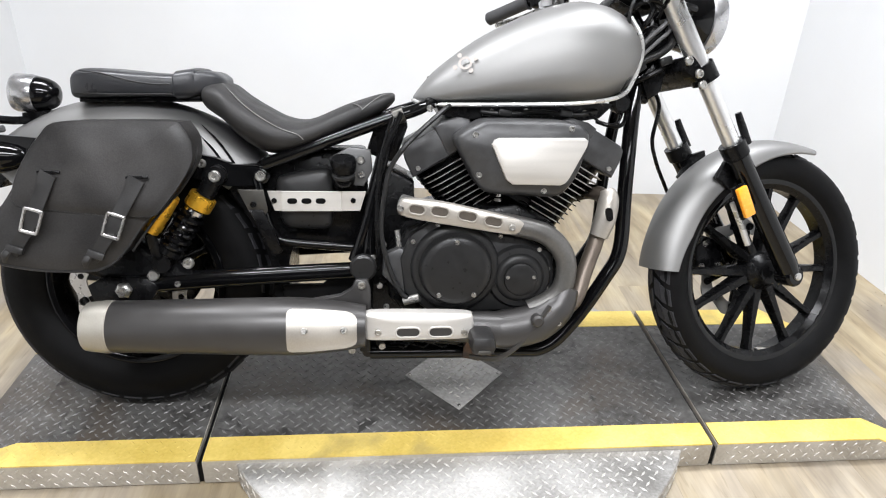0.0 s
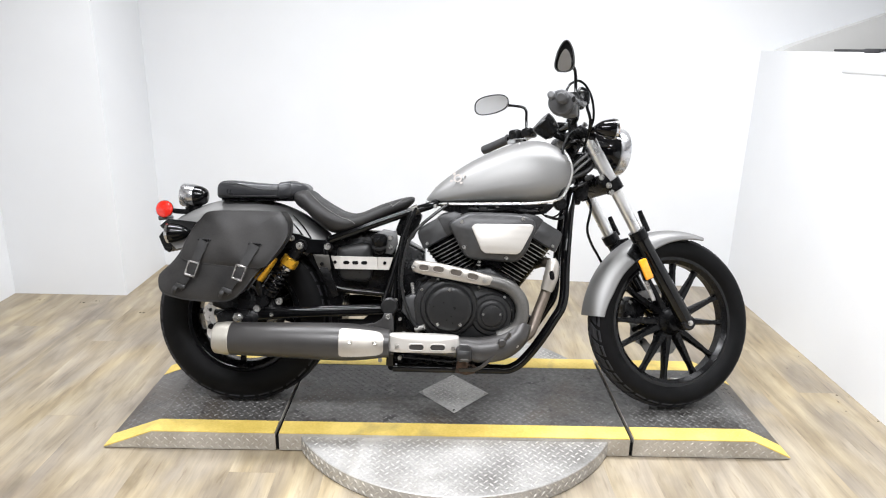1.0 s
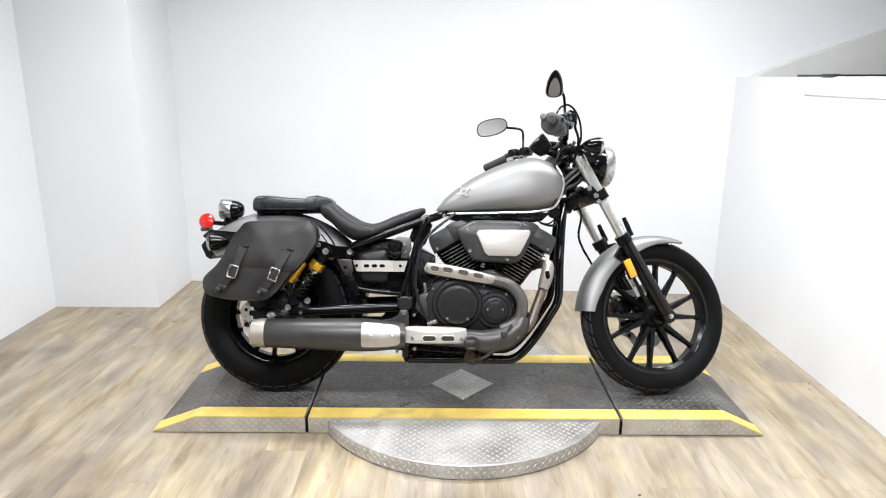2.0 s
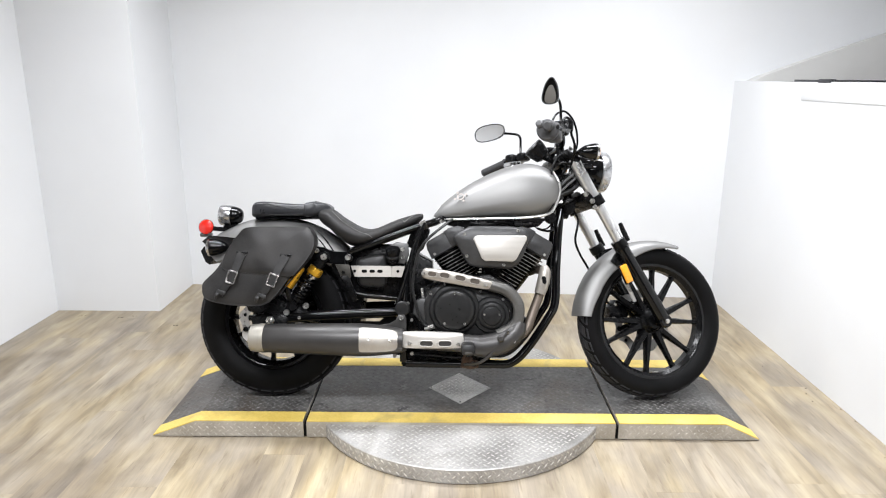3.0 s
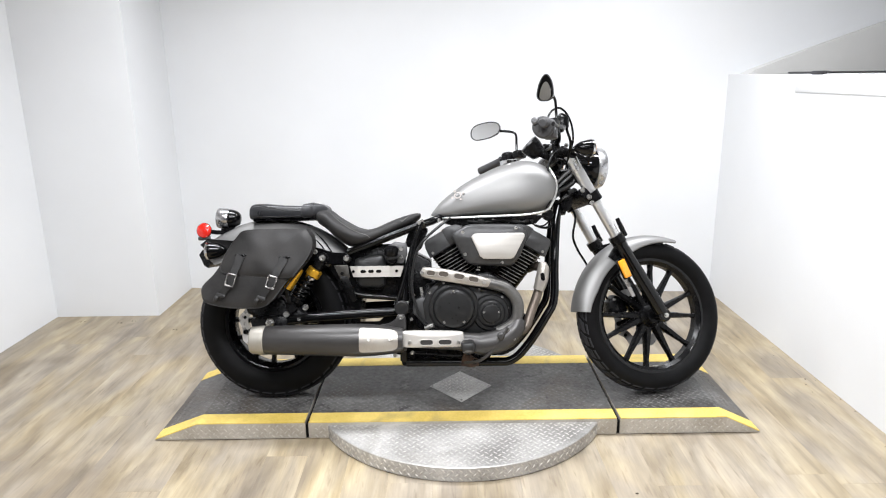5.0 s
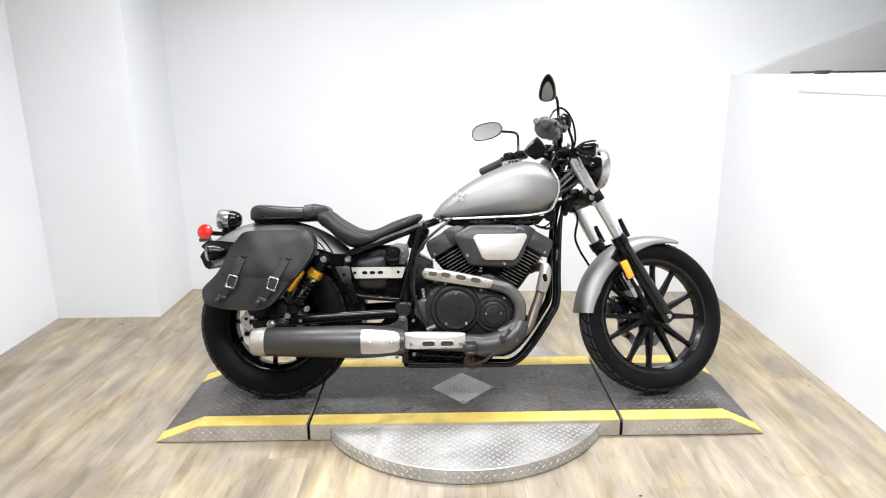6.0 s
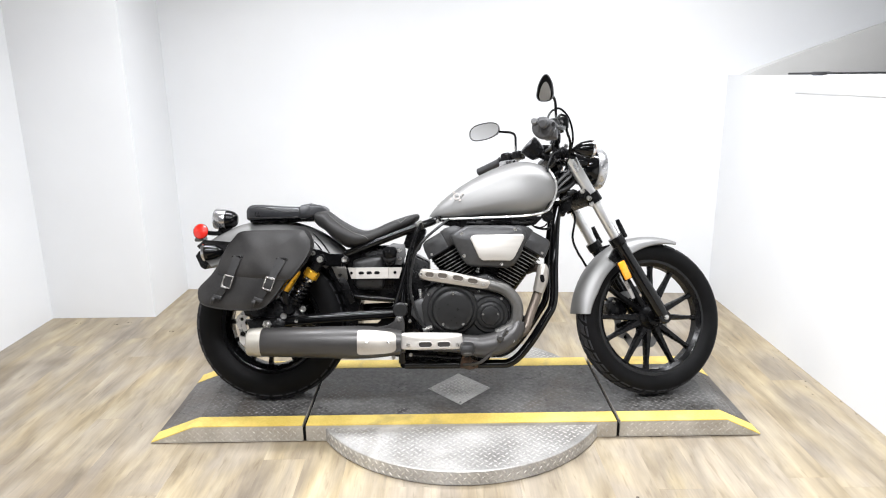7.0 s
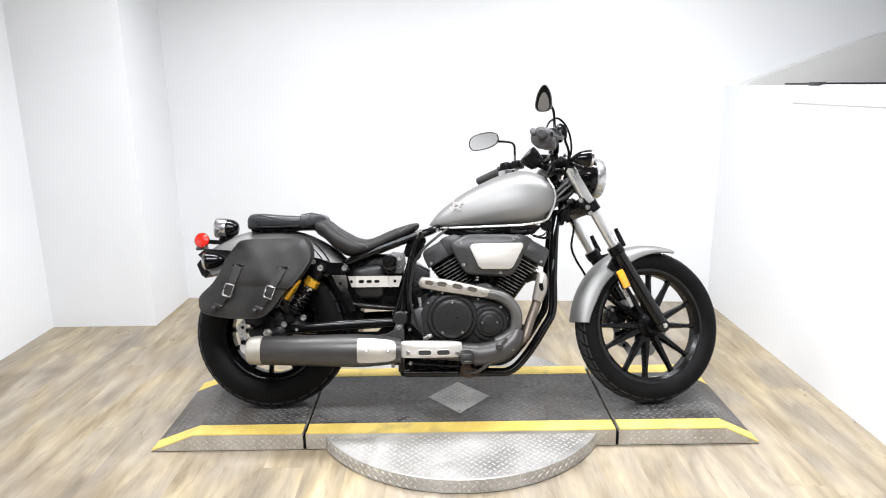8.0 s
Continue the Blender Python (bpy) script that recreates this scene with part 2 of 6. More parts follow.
M_TAN = mat("aged_grey_metal", (0.065, 0.062, 0.056), 0.4, metal=0.7, vary=0.2, scale=20)
M_GREYPLASTIC = mat("grey_plastic", (0.085, 0.085, 0.087), 0.45, vary=0.1)
M_LOCK = mat("dull_grey_plate", (0.12, 0.12, 0.12), 0.42, metal=0.4, vary=0.12, scale=20)
M_GRIP = mat("grey_black_grip_rubber", (0.045, 0.045, 0.047), 0.6, vary=0.2, fine=300, bump=0.3)


# ---- shaping ----
def part(name, bm, material, parent=None, label="", flat=False, angle=38):
    me = bpy.data.meshes.new(name)
    bmesh.ops.recalc_face_normals(bm, faces=bm.faces)
    bm.to_mesh(me)
    bm.free()
    for m in (material if isinstance(material, (list, tuple)) else [material]):
        me.materials.append(m)
    if not flat:
        for p in me.polygons:
            p.use_smooth = True
        me.set_sharp_from_angle(angle=radians(angle))
    ob = new(name, me)
    while parent and parent.parent and parent.parent.parent:
        parent = parent.parent
    ob.parent = parent
    if label:
        tagged(ob, label)
    return ob


def smooth_path(pts, steps=6, closed=False):
    """Points on a Catmull-Rom curve through pts."""
    pts = [Vector(p) for p in pts]
    n, out = len(pts), []
    for i in range(n if closed else n - 1):
        if closed:
            p0, p1, p2, p3 = (pts[(i + j) % n] for j in (-1, 0, 1, 2))
        else:
            p0, p1, p2, p3 = pts[max(i - 1, 0)], pts[i], pts[i + 1], pts[min(i + 2, n - 1)]
        for s in range(steps):
            t = s / steps
            out.append(0.5 * (2 * p1 + (p2 - p0) * t + (2 * p0 - 5 * p1 + 4 * p2 - p3) * t ** 2 + (3 * p1 - p0 - 3 * p2 + p3) * t ** 3))
    if not closed:
        out.append(pts[-1].copy())
    return out


def skin(bm, rings, cap=True, wrap=False):
    rows = [[bm.verts.new(p) for p in ring] for ring in rings]
    n = len(rows[0])
    for a, b in zip(rows, rows[1:] + (rows[:1] if wrap else [])):
        for i in range(n):
            bm.faces.new((a[i], a[(i + 1) % n], b[(i + 1) % n], b[i]))
    if cap and not wrap:
        bm.faces.new(rows[0])
        bm.faces.new(rows[-1])
    return bm


def tube(pts, r, segs=10, steps=6, curve=True, bm=None, flat=1.0):
    """A bar of radius r (or radii along it) through pts; flat squeezes it along the second cross axis."""
    bm = bm or bmesh.new()
    path = smooth_path(pts, steps) if curve and len(pts) > 2 else [Vector(p) for p in pts]
    n = len(path)
    radii = [r] * n if not isinstance(r, (list, tuple)) else [float(np.interp(i / (n - 1), np.linspace(0, 1, len(r)), r)) for i in range(n)]
    rings, side = [], None
    for i, p in enumerate(path):
        d = (path[min(i + 1, n - 1)] - path[max(i - 1, 0)]).normalized()
        if side is None:
            side = d.cross(Vector((0, 1, 0)) if abs(d.y) < 0.9 else Vector((1, 0, 0))).normalized()
        side = (side - d * side.dot(d)).normalized()
        up = d.cross(side)
        rings.append([p + radii[i] * (math.cos(a) * side + flat * math.sin(a) * up) for a in (math.tau * k / segs for k in range(segs))])
    return skin(bm, rings)


def lathe(profile, origin, axis, segs=28, bm=None, closed=False):
    """Turns (along, radius) pairs about an axis through origin."""
    bm = bm or bmesh.new()
    q = Vector(axis).normalized().to_track_quat("Z", "Y")
    rings = []
    for a, r in profile:
        rings.append([Vector(origin) + q @ Vector((max(r, 1e-4) * math.cos(t), max(r, 1e-4) * math.sin(t), a)) for t in (math.tau * k / segs for k in range(segs))])
    return skin(bm, rings, cap=not closed, wrap=closed)


def slab(outline, y0, y1, bevel=0.0, bm=None, axis="y"):
    """An outline of (x, z) drawn out from y0 to y1, with rounded rims."""
    bm = bm or bmesh.new()
    n = len(outline)

    def at(p, y):
        return Vector((p[0], y, p[1])) if axis == "y" else Vector((p[0], p[1], y))
    cx, cz = sum(p[0] for p in outline) / n, sum(p[1] for p in outline) / n
    size = max(max(p[0] for p in outline) - min(p[0] for p in outline), max(p[1] for p in outline) - min(p[1] for p in outline)) / 2

    def shrunk(d):
        k = 1 - d / size
        return [(cx + (p[0] - cx) * k, cz + (p[1] - cz) * k) for p in outline]
    s = 1 if y1 > y0 else -1
    steps = [(0, 0)] if not bevel else [(bevel, 0), (bevel * 0.3, bevel * 0.3), (0, bevel)]
    rings = [[at(p, y0 + s * dy) for p in shrunk(dr)] for dr, dy in steps]
    rings += [[at(p, y1 - s * dy) for p in shrunk(dr)] for dr, dy in reversed(steps)]
    return skin(bm, rings)


def pillow(outline, y_back, y_front, bulge=0.02, soft=0.03, steps=4, bm=None):
    """A padded or cast shape: a smooth closed outline in x and z whose front swells towards y_front."""
    bm = bm or bmesh.new()
    line = [(p.x, p.z) for p in smooth_path([(x, 0, z) for x, z in outline], steps, True)] if steps else list(outline)
    n = len(line)
    cx, cz = sum(p[0] for p in line) / n, sum(p[1] for p in line) / n
    size = max(max(p[0] for p in line) - min(p[0] for p in line), max(p[1] for p in line) - min(p[1] for p in line)) / 2
    s = 1 if y_front > y_back else -1
    edge = y_front - s * bulge
    rings = []
    for k, y in ((1 - soft / size * 0.4, y_back), (1, y_back + s * soft * 0.3), (1, edge - s * soft * 0.5), (1 - soft / size * 0.3, edge),
                 (1 - soft / size, edge + s * bulge * 0.35), (0.62, y_front - s * bulge * 0.18), (0.3, y_front)):
        rings.append([Vector((cx + (p[0] - cx) * k, y, cz + (p[1] - cz) * k)) for p in line])
    return skin(bm, rings)


def block(size, m=None, bevel=0.004, bm=None):
    bm = bm or bmesh.new()
    made = bmesh.ops.create_cube(bm, size=1)["verts"]
    bmesh.ops.scale(bm, vec=size, verts=made)
    if bevel:
        edges = {e for v in made for e in v.link_edges}
        out = bmesh.ops.bevel(bm, geom=list(edges), offset=bevel, segments=2, affect="EDGES", profile=0.5)
        made = list({v for f in out["faces"] for v in f.verts} | {v for v in made if v.is_valid})
    if m is not None:
        bmesh.ops.transform(bm, matrix=m, verts=[v for v in made if v.is_valid])
    return bm


def body_loft(stations, segs=28, power=2.4):
    """Rings across x: (x, bottom z, top z, half width, share of height at which it is widest)."""
    bm = bmesh.new()
    rings = []
    for x, z0, z1, w, k in stations:
        zm = z0 + (z1 - z0) * k
        ring = []
        for i in range(segs):
            a = math.tau * i / segs
            c, s = math.cos(a), math.sin(a)
            ring.append(Vector((x, w * math.copysign(abs(c) ** (2 / power), c),
                                zm + ((z1 - zm) if s > 0 else (zm - z0)) * math.copysign(abs(s) ** (2 / power), s))))
        rings.append(ring)
    return skin(bm, rings)


def stations(rows, n=28):
    """Resamples rows of numbers smoothly along their first number."""
    pts = np.array(rows, float)
    t = np.linspace(0, len(rows) - 1, n)
    out = []
    for u in t:
        i = min(int(u), len(rows) - 2)
        f = u - i
        p0, p1, p2, p3 = pts[max(i - 1, 0)], pts[i], pts[i + 1], pts[min(i + 2, len(rows) - 1)]
        out.append(0.5 * (2 * p1 + (p2 - p0) * f + (2 * p0 - 5 * p1 + 4 * p2 - p3) * f ** 2 + (3 * p1 - p0 - 3 * p2 + p3) * f ** 3))
    return out


def stadium(x0, x1, z, r, n=6):
    """A slot outline with round ends."""
    return [(x1 - r + r * math.cos(a), z + r * math.sin(a)) for a in np.linspace(-math.pi / 2, math.pi / 2, n)] + \
           [(x0 + r + r * math.cos(a), z + r * math.sin(a)) for a in np.linspace(math.pi / 2, 1.5 * math.pi, n)]


def bolt(x, y, z, r, parent, name="bolt", axis=(0, -1, 0), material=None):
    return part(name, lathe([(0, r), (r * 0.5, r), (r * 0.7, r * 0.85), (r * 0.7, r * 0.55), (r * 0.45, r * 0.45)], (x, y, z), axis, 10), material or M_BOLT, parent)


# ---- room ----
X_LEFT, X_RIGHT, X_ALCOVE, Y_NEAR, CEIL = -1.775, 2.245, 3.45, -4.6, 2.7


def wall(name, p, q, height=CEIL, base=0.0, thick=0.1, material=M_WALL, label="smooth white painted wall"):
    """A wall from p to q in plan, its room face on that line, its thickness to the right of the way from p to q."""
    p, q = Vector(p), Vector(q)
    d = (q - p).normalized()
    nrm = Vector((d.y, -d.x)) * thick
    bm = bmesh.new()
    ring = [p, q, q + nrm, p + nrm]
    skin(bm, [[(v.x, v.y, z) for v in ring] for z in (base, height)])
    return tagged(part(name, bm, material, flat=True), label, "wall", kind="structure")


wall("wall_left", (X_LEFT, 1.43), (X_LEFT, Y_NEAR), label="white painted side wall beside the lift")
wall("wall_jog", (-1.265, 1.43), (X_LEFT - 0.1, 1.43), label="short white wall return facing the room")
wall("wall_jog_side", (-1.165, 2.05), (-1.165, 1.43), label="white wall corner set forward of the back wall")
wall("wall_back", (X_ALCOVE, 1.657), (-1.166, 1.965), label="plain white back wall behind the motorcycle")
wall("wall_right_lower", (X_RIGHT, Y_NEAR), (X_RIGHT, 1.80), height=1.352, thick=0.1, label="white half-height wall panel with a thin cap")
wall("wall_alcove", (X_ALCOVE, Y_NEAR), (X_ALCOVE, 1.70), label="plain white wall of the alcove over the half-height panel")
# ledge top is out of sight; its grey keeps bounce off the alcove wall
bm = bmesh.new()
block((X_ALCOVE - X_RIGHT - 0.09, 6.3, 0.05), pose((X_ALCOVE + X_RIGHT + 0.09) / 2, -1.45, 1.322), 0, bm)
tagged(part("alcove_ledge", bm, M_LEDGE, flat=True), "unseen ledge behind the half-height panel, grey to cut bounced light", "ledge", kind="structure")
bm = bmesh.new()
block((0.008, 5.4, 0.082), pose(X_RIGHT - 0.001, -1.75, 1.309), 0.003, bm)
tagged(part("trim_lip", bm, M_WALL), "white lip along the top of the half-height panel", "trim", kind="structure")
# added low wedge, greyer than the wall, standing in for its sloping soft shadow
bm = slab([(2.30, 1.349), (X_ALCOVE + 0.02, 1.349), (X_ALCOVE + 0.02, 1.755), (3.05, 1.625), (2.62, 1.475), (2.36, 1.380)], 1.640, 1.80, 0.012)
tagged(part("alcove_skirt", bm, M_WEDGE_SHADE, angle=60), "added grey wedge that draws the sloping shadow on the alcove wall", "wall", kind="structure")
# added wall out of view; its near-black colour stands in for an unlit room
wall("wall_near", (X_LEFT, Y_NEAR), (X_ALCOVE, Y_NEAR), material=M_DIM, label="unseen closing wall, near-black to cut fill light and reflections")
bm = bmesh.new()
block((0.052, 4.4, 0.010), pose(X_RIGHT + 0.024, -1.16, 1.358), 0.002, bm)
block((0.030, 0.10, 0.020), pose(X_RIGHT + 0.010, 0.77, 1.356), 0.004, bm)
tagged(part("trim_gap", bm, M_TRIM), "thin dark gap along the top of the white panel", "trim", kind="structure")
bm = bmesh.new()
block((0.016, 3.0, 0.010), pose(X_RIGHT + 0.006, -0.80, 1.3575), 0.002, bm)
tagged(part("trim_cap", bm, M_WHITE_CAP), "white edge strip under the dark gap", "trim", kind="structure")
# unseen ceiling, far darker than the walls to lower the ambient light
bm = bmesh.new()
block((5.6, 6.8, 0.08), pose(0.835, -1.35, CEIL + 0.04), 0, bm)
tagged(part("ceiling", bm, M_CEIL, flat=True), "unseen plain ceiling, mid-grey to cut bounced light", "ceiling", kind="structure")
bm = bmesh.new()
block((4.3, 6.8, 0.06), pose(0.235, -1.35, -0.036), 0, bm)
floor = tagged(part("floor", bm, M_SUBFLOOR, flat=True), "pale greyed oak plank floor with streaky grain", "floor", kind="structure")

# ---- lift platform ----
DECK, TABLE, DEPTH = 0.068, 0.058, 0.60
PITCH = 0.031
ROW = PITCH / 2


def lugs(bm, spots, along, across, normal, length=0.021, width=0.0060, height=0.0020):
    """Raised lozenges at spots, turned one way and the other in turn."""
    along, across, normal = Vector(along), Vector(across), Vector(normal)
    for p, turn in spots:
        d = (along + across * (1 if turn else -1)).normalized()
        e = normal.cross(d)
        p = Vector(p)
        a, b, c, f = (bm.verts.new(p + v) for v in (d * length / 2, e * width / 2, -d * length / 2, -e * width / 2))
        top = [bm.verts.new(p + v * 0.45 + normal * height) for v in (d * length / 2, e * width / 2, -d * length / 2, -e * width / 2)]
        bm.faces.new(top)
        low = [a, b, c, f]
        for i in range(4):
            bm.faces.new((low[i], low[(i + 1) % 4], top[(i + 1) % 4], top[i]))


def deck_section(name, x0, x1, ramp0, ramp1, label):
    """One section of the deck: ramp0 and ramp1 are the lengths of the slopes at its ends."""
    outline = [(x0, 0.004), (x1, 0.004)]
    outline += [(x1 - ramp1, DECK)] if ramp1 else [(x1, DECK)]
    outline += [(x0 + ramp0, DECK)] if ramp0 else [(x0, DECK)]
    root = tagged(part(name, slab(outline, 0.0, DEPTH), [M_EDGE], flat=True), label, "platform")

    def top(x):
        if ramp0 and x < x0 + ramp0:
            return 0.004 + (DECK - 0.004) * (x - x0) / ramp0
        if ramp1 and x > x1 - ramp1:
            return 0.004 + (DECK - 0.004) * (x1 - x) / ramp1
        return DECK
    xs = sorted({x0 + 0.002, x1 - 0.002} | ({x0 + ramp0} if ramp0 else set()) | ({x1 - ramp1} if ramp1 else set()))

    def strip(title, y0, y1, material, lift, text):
        bm = bmesh.new()
        skin(bm, [[(x, y0, top(x) + 0.0005), (x, y1, top(x) + 0.0005), (x, y1, top(x) + lift), (x, y0, top(x) + lift)] for x in xs])
        return part(title, bm, material, root, text, flat=True)
    strip("deck_plate", 0.001, DEPTH - 0.001, M_DECK, 0.003, "worn black checker plate")
    strip("yellow_stripe", 0.0, 0.074, M_YELLOW, 0.0045, "scuffed yellow safety stripe")
    strip("yellow_stripe", DEPTH - 0.085, DEPTH, M_YELLOW, 0.0045, "scuffed yellow safety stripe")
    bm, bm2, bm3 = bmesh.new(), bmesh.new(), bmesh.new()
    for j in range(1, int(DEPTH / ROW)):
        y = j * ROW
        painted = y < 0.074 or y > DEPTH - 0.085
        for i in range(1, int((x1 - x0) / PITCH)):
            x = x0 + (i + 0.5 * (j % 2)) * PITCH
            if x > x1 - 0.012 or abs(x - 0.607) / 0.134 + abs(y - 0.294) / 0.146 < 1.08:
                continue
            slope = Vector((1, 0, (top(x + 0.004) - top(x - 0.004)) / 0.008)).normalized()
            lugs(bm2 if painted else bm, [((x, y, top(x) + (0.0044 if painted else 0.0029)), j % 2)], slope, (0, 1, 0), slope.cross(Vector((0, 1, 0))), height=0.0008 if painted else 0.0018)
    for k in range(4):
        z = 0.013 + k * 0.0145
        for i in range(1, int((x1 - x0) / PITCH)):
            x = x0 + (i + 0.5 * (k % 2)) * PITCH
            if z < top(x) - 0.008 and x < x1 - 0.012 and not (root.name.startswith("lift_middle") and 0.10 < x < 1.12):
                lugs(bm3, [((x, 0.0004, z), k % 2)], (1, 0, 0), (0, 0, 1), (0, -1, 0), 0.019, 0.0055)
    tagged(part("deck_tread", bm, M_LUG, root, "worn raised tread", flat=True), kind="stuff")
    tagged(part("stripe_tread", bm2, M_YELLOW, root, flat=True), kind="stuff")
    tagged(part("edge_tread", bm3, M_EDGE_LUG, root, "dull raised tread", flat=True), kind="stuff")
    return root


deck_section("lift_ramp_section", -0.597, -0.006, 0.172, 0, "ramped end of the lift deck, black checker plate with yellow edges")
middle = deck_section("lift_middle_section", 0.006, 1.207, 0, 0, "middle of the lift deck, worn black checker plate with yellow edges")
deck_section("lift_ramp_section", 1.219, 1.768, 0, 0.135, "ramped end of the lift deck, black checker plate with yellow edges")

# black rubber in the joints between the sections
for x in (0.0, 1.213):
    part("joint_rubber", block((0.0112, DEPTH - 0.006, 0.050), pose(x, DEPTH / 2, 0.031), 0.001), M_RUBBER, middle, "black rubber joint strip")

# diamond plate let into the deck
bm = slab([(0.474, 0.294), (0.607, 0.148), (0.740, 0.294), (0.607, 0.440)], DECK + 0.0005, DECK + 0.005, axis="z")
dia = part("diamond_plate", bm, M_STEEL, middle, "bare steel checker-plate diamond", flat=True)
bm = bmesh.new()
for j in range(-9, 10):
    for i in range(-5, 6):
        x, y = 0.607 + PITCH * (i + 0.5 * (j % 2)), 0.294 + ROW * j
        if abs(x - 0.607) / 0.120 + abs(y - 0.294) / 0.132 < 0.95:
            lugs(bm, [((x, y, DECK + 0.005), j % 2)], (1, 0, 0), (0, 1, 0), (0, 0, 1))
tagged(part("diamond_tread", bm, M_STEEL_LUG, dia, flat=True), kind="stuff")
for x, y in ((0.487, 0.294), (0.727, 0.294), (0.607, 0.163), (0.607, 0.425)):
    bolt(x, y, DECK + 0.005, 0.005, dia, "rivet", (0, 0, 1))

# turntable disc under the deck
TX, TY, TR = 0.607, 0.30, 0.604
table = tagged(part("turntable", lathe([(0.004, TR), (TABLE - 0.003, TR), (TABLE, TR - 0.003), (TABLE, 0.0)], (TX, TY, 0), (0, 0, 1), 128), M_STEEL),
               "round bare steel checker-plate turntable under the lift deck", "turntable")
bm, bm2 = bmesh.new(), bmesh.new()
for j in range(int(2 * TR / ROW)):
    for i in range(int(2 * TR / PITCH)):
        x, y = TX - TR + PITCH * (i + 0.5 * (j % 2)), TY - TR + ROW * j
        if math.hypot(x - TX, y - TY) < TR - 0.014 and (y < -0.006 or y > DEPTH + 0.006):
            lugs(bm, [((x, y, TABLE), j % 2)], (1, 0, 0), (0, 1, 0), (0, 0, 1))
for k in range(3):
    for i in range(122):
        a = math.tau * (i + 0.5 * (k % 2)) / 122
        rim = Vector((math.cos(a), math.sin(a), 0))
        p = Vector((TX, TY, 0.013 + 0.0155 * k)) + rim * TR
        if p.y < 0 or p.y > DEPTH:
            lugs(bm2, [(p, k % 2)], (-math.sin(a), math.cos(a), 0), (0, 0, 1), rim)
tagged(part("turntable_tread", bm, M_STEEL_LUG, table, "bright raised tread", flat=True), kind="stuff")
tagged(part("rim_tread", bm2, M_EDGE_LUG, table, "dull raised tread", flat=True), kind="stuff")

# ---- motorcycle ----
LEAN_DEG, STEER_DEG, RAKE = 13.0, 14.5, 29.0
bike = tagged(new("motorcycle"), "grey and black cruiser motorcycle leaning on a lift deck", "motorcycle")
bike.matrix_world = pose(0.62, 0.238, DECK + 0.003, -LEAN_DEG)
XR, XF, WR = -0.783, 0.783, 0.315

# the steered front turns about the raked head axis
steer = Matrix.Translation((XF - 0.04, 0, WR)) @ Matrix.Rotation(radians(STEER_DEG), 4, Vector((-math.sin(radians(RAKE)), 0, math.cos(radians(RAKE))))) @ Matrix.Translation((-(XF - 0.04), 0, -WR))


def front(ob):
    """Turns a part with the handlebars."""
    ob.matrix_basis = steer
    return ob


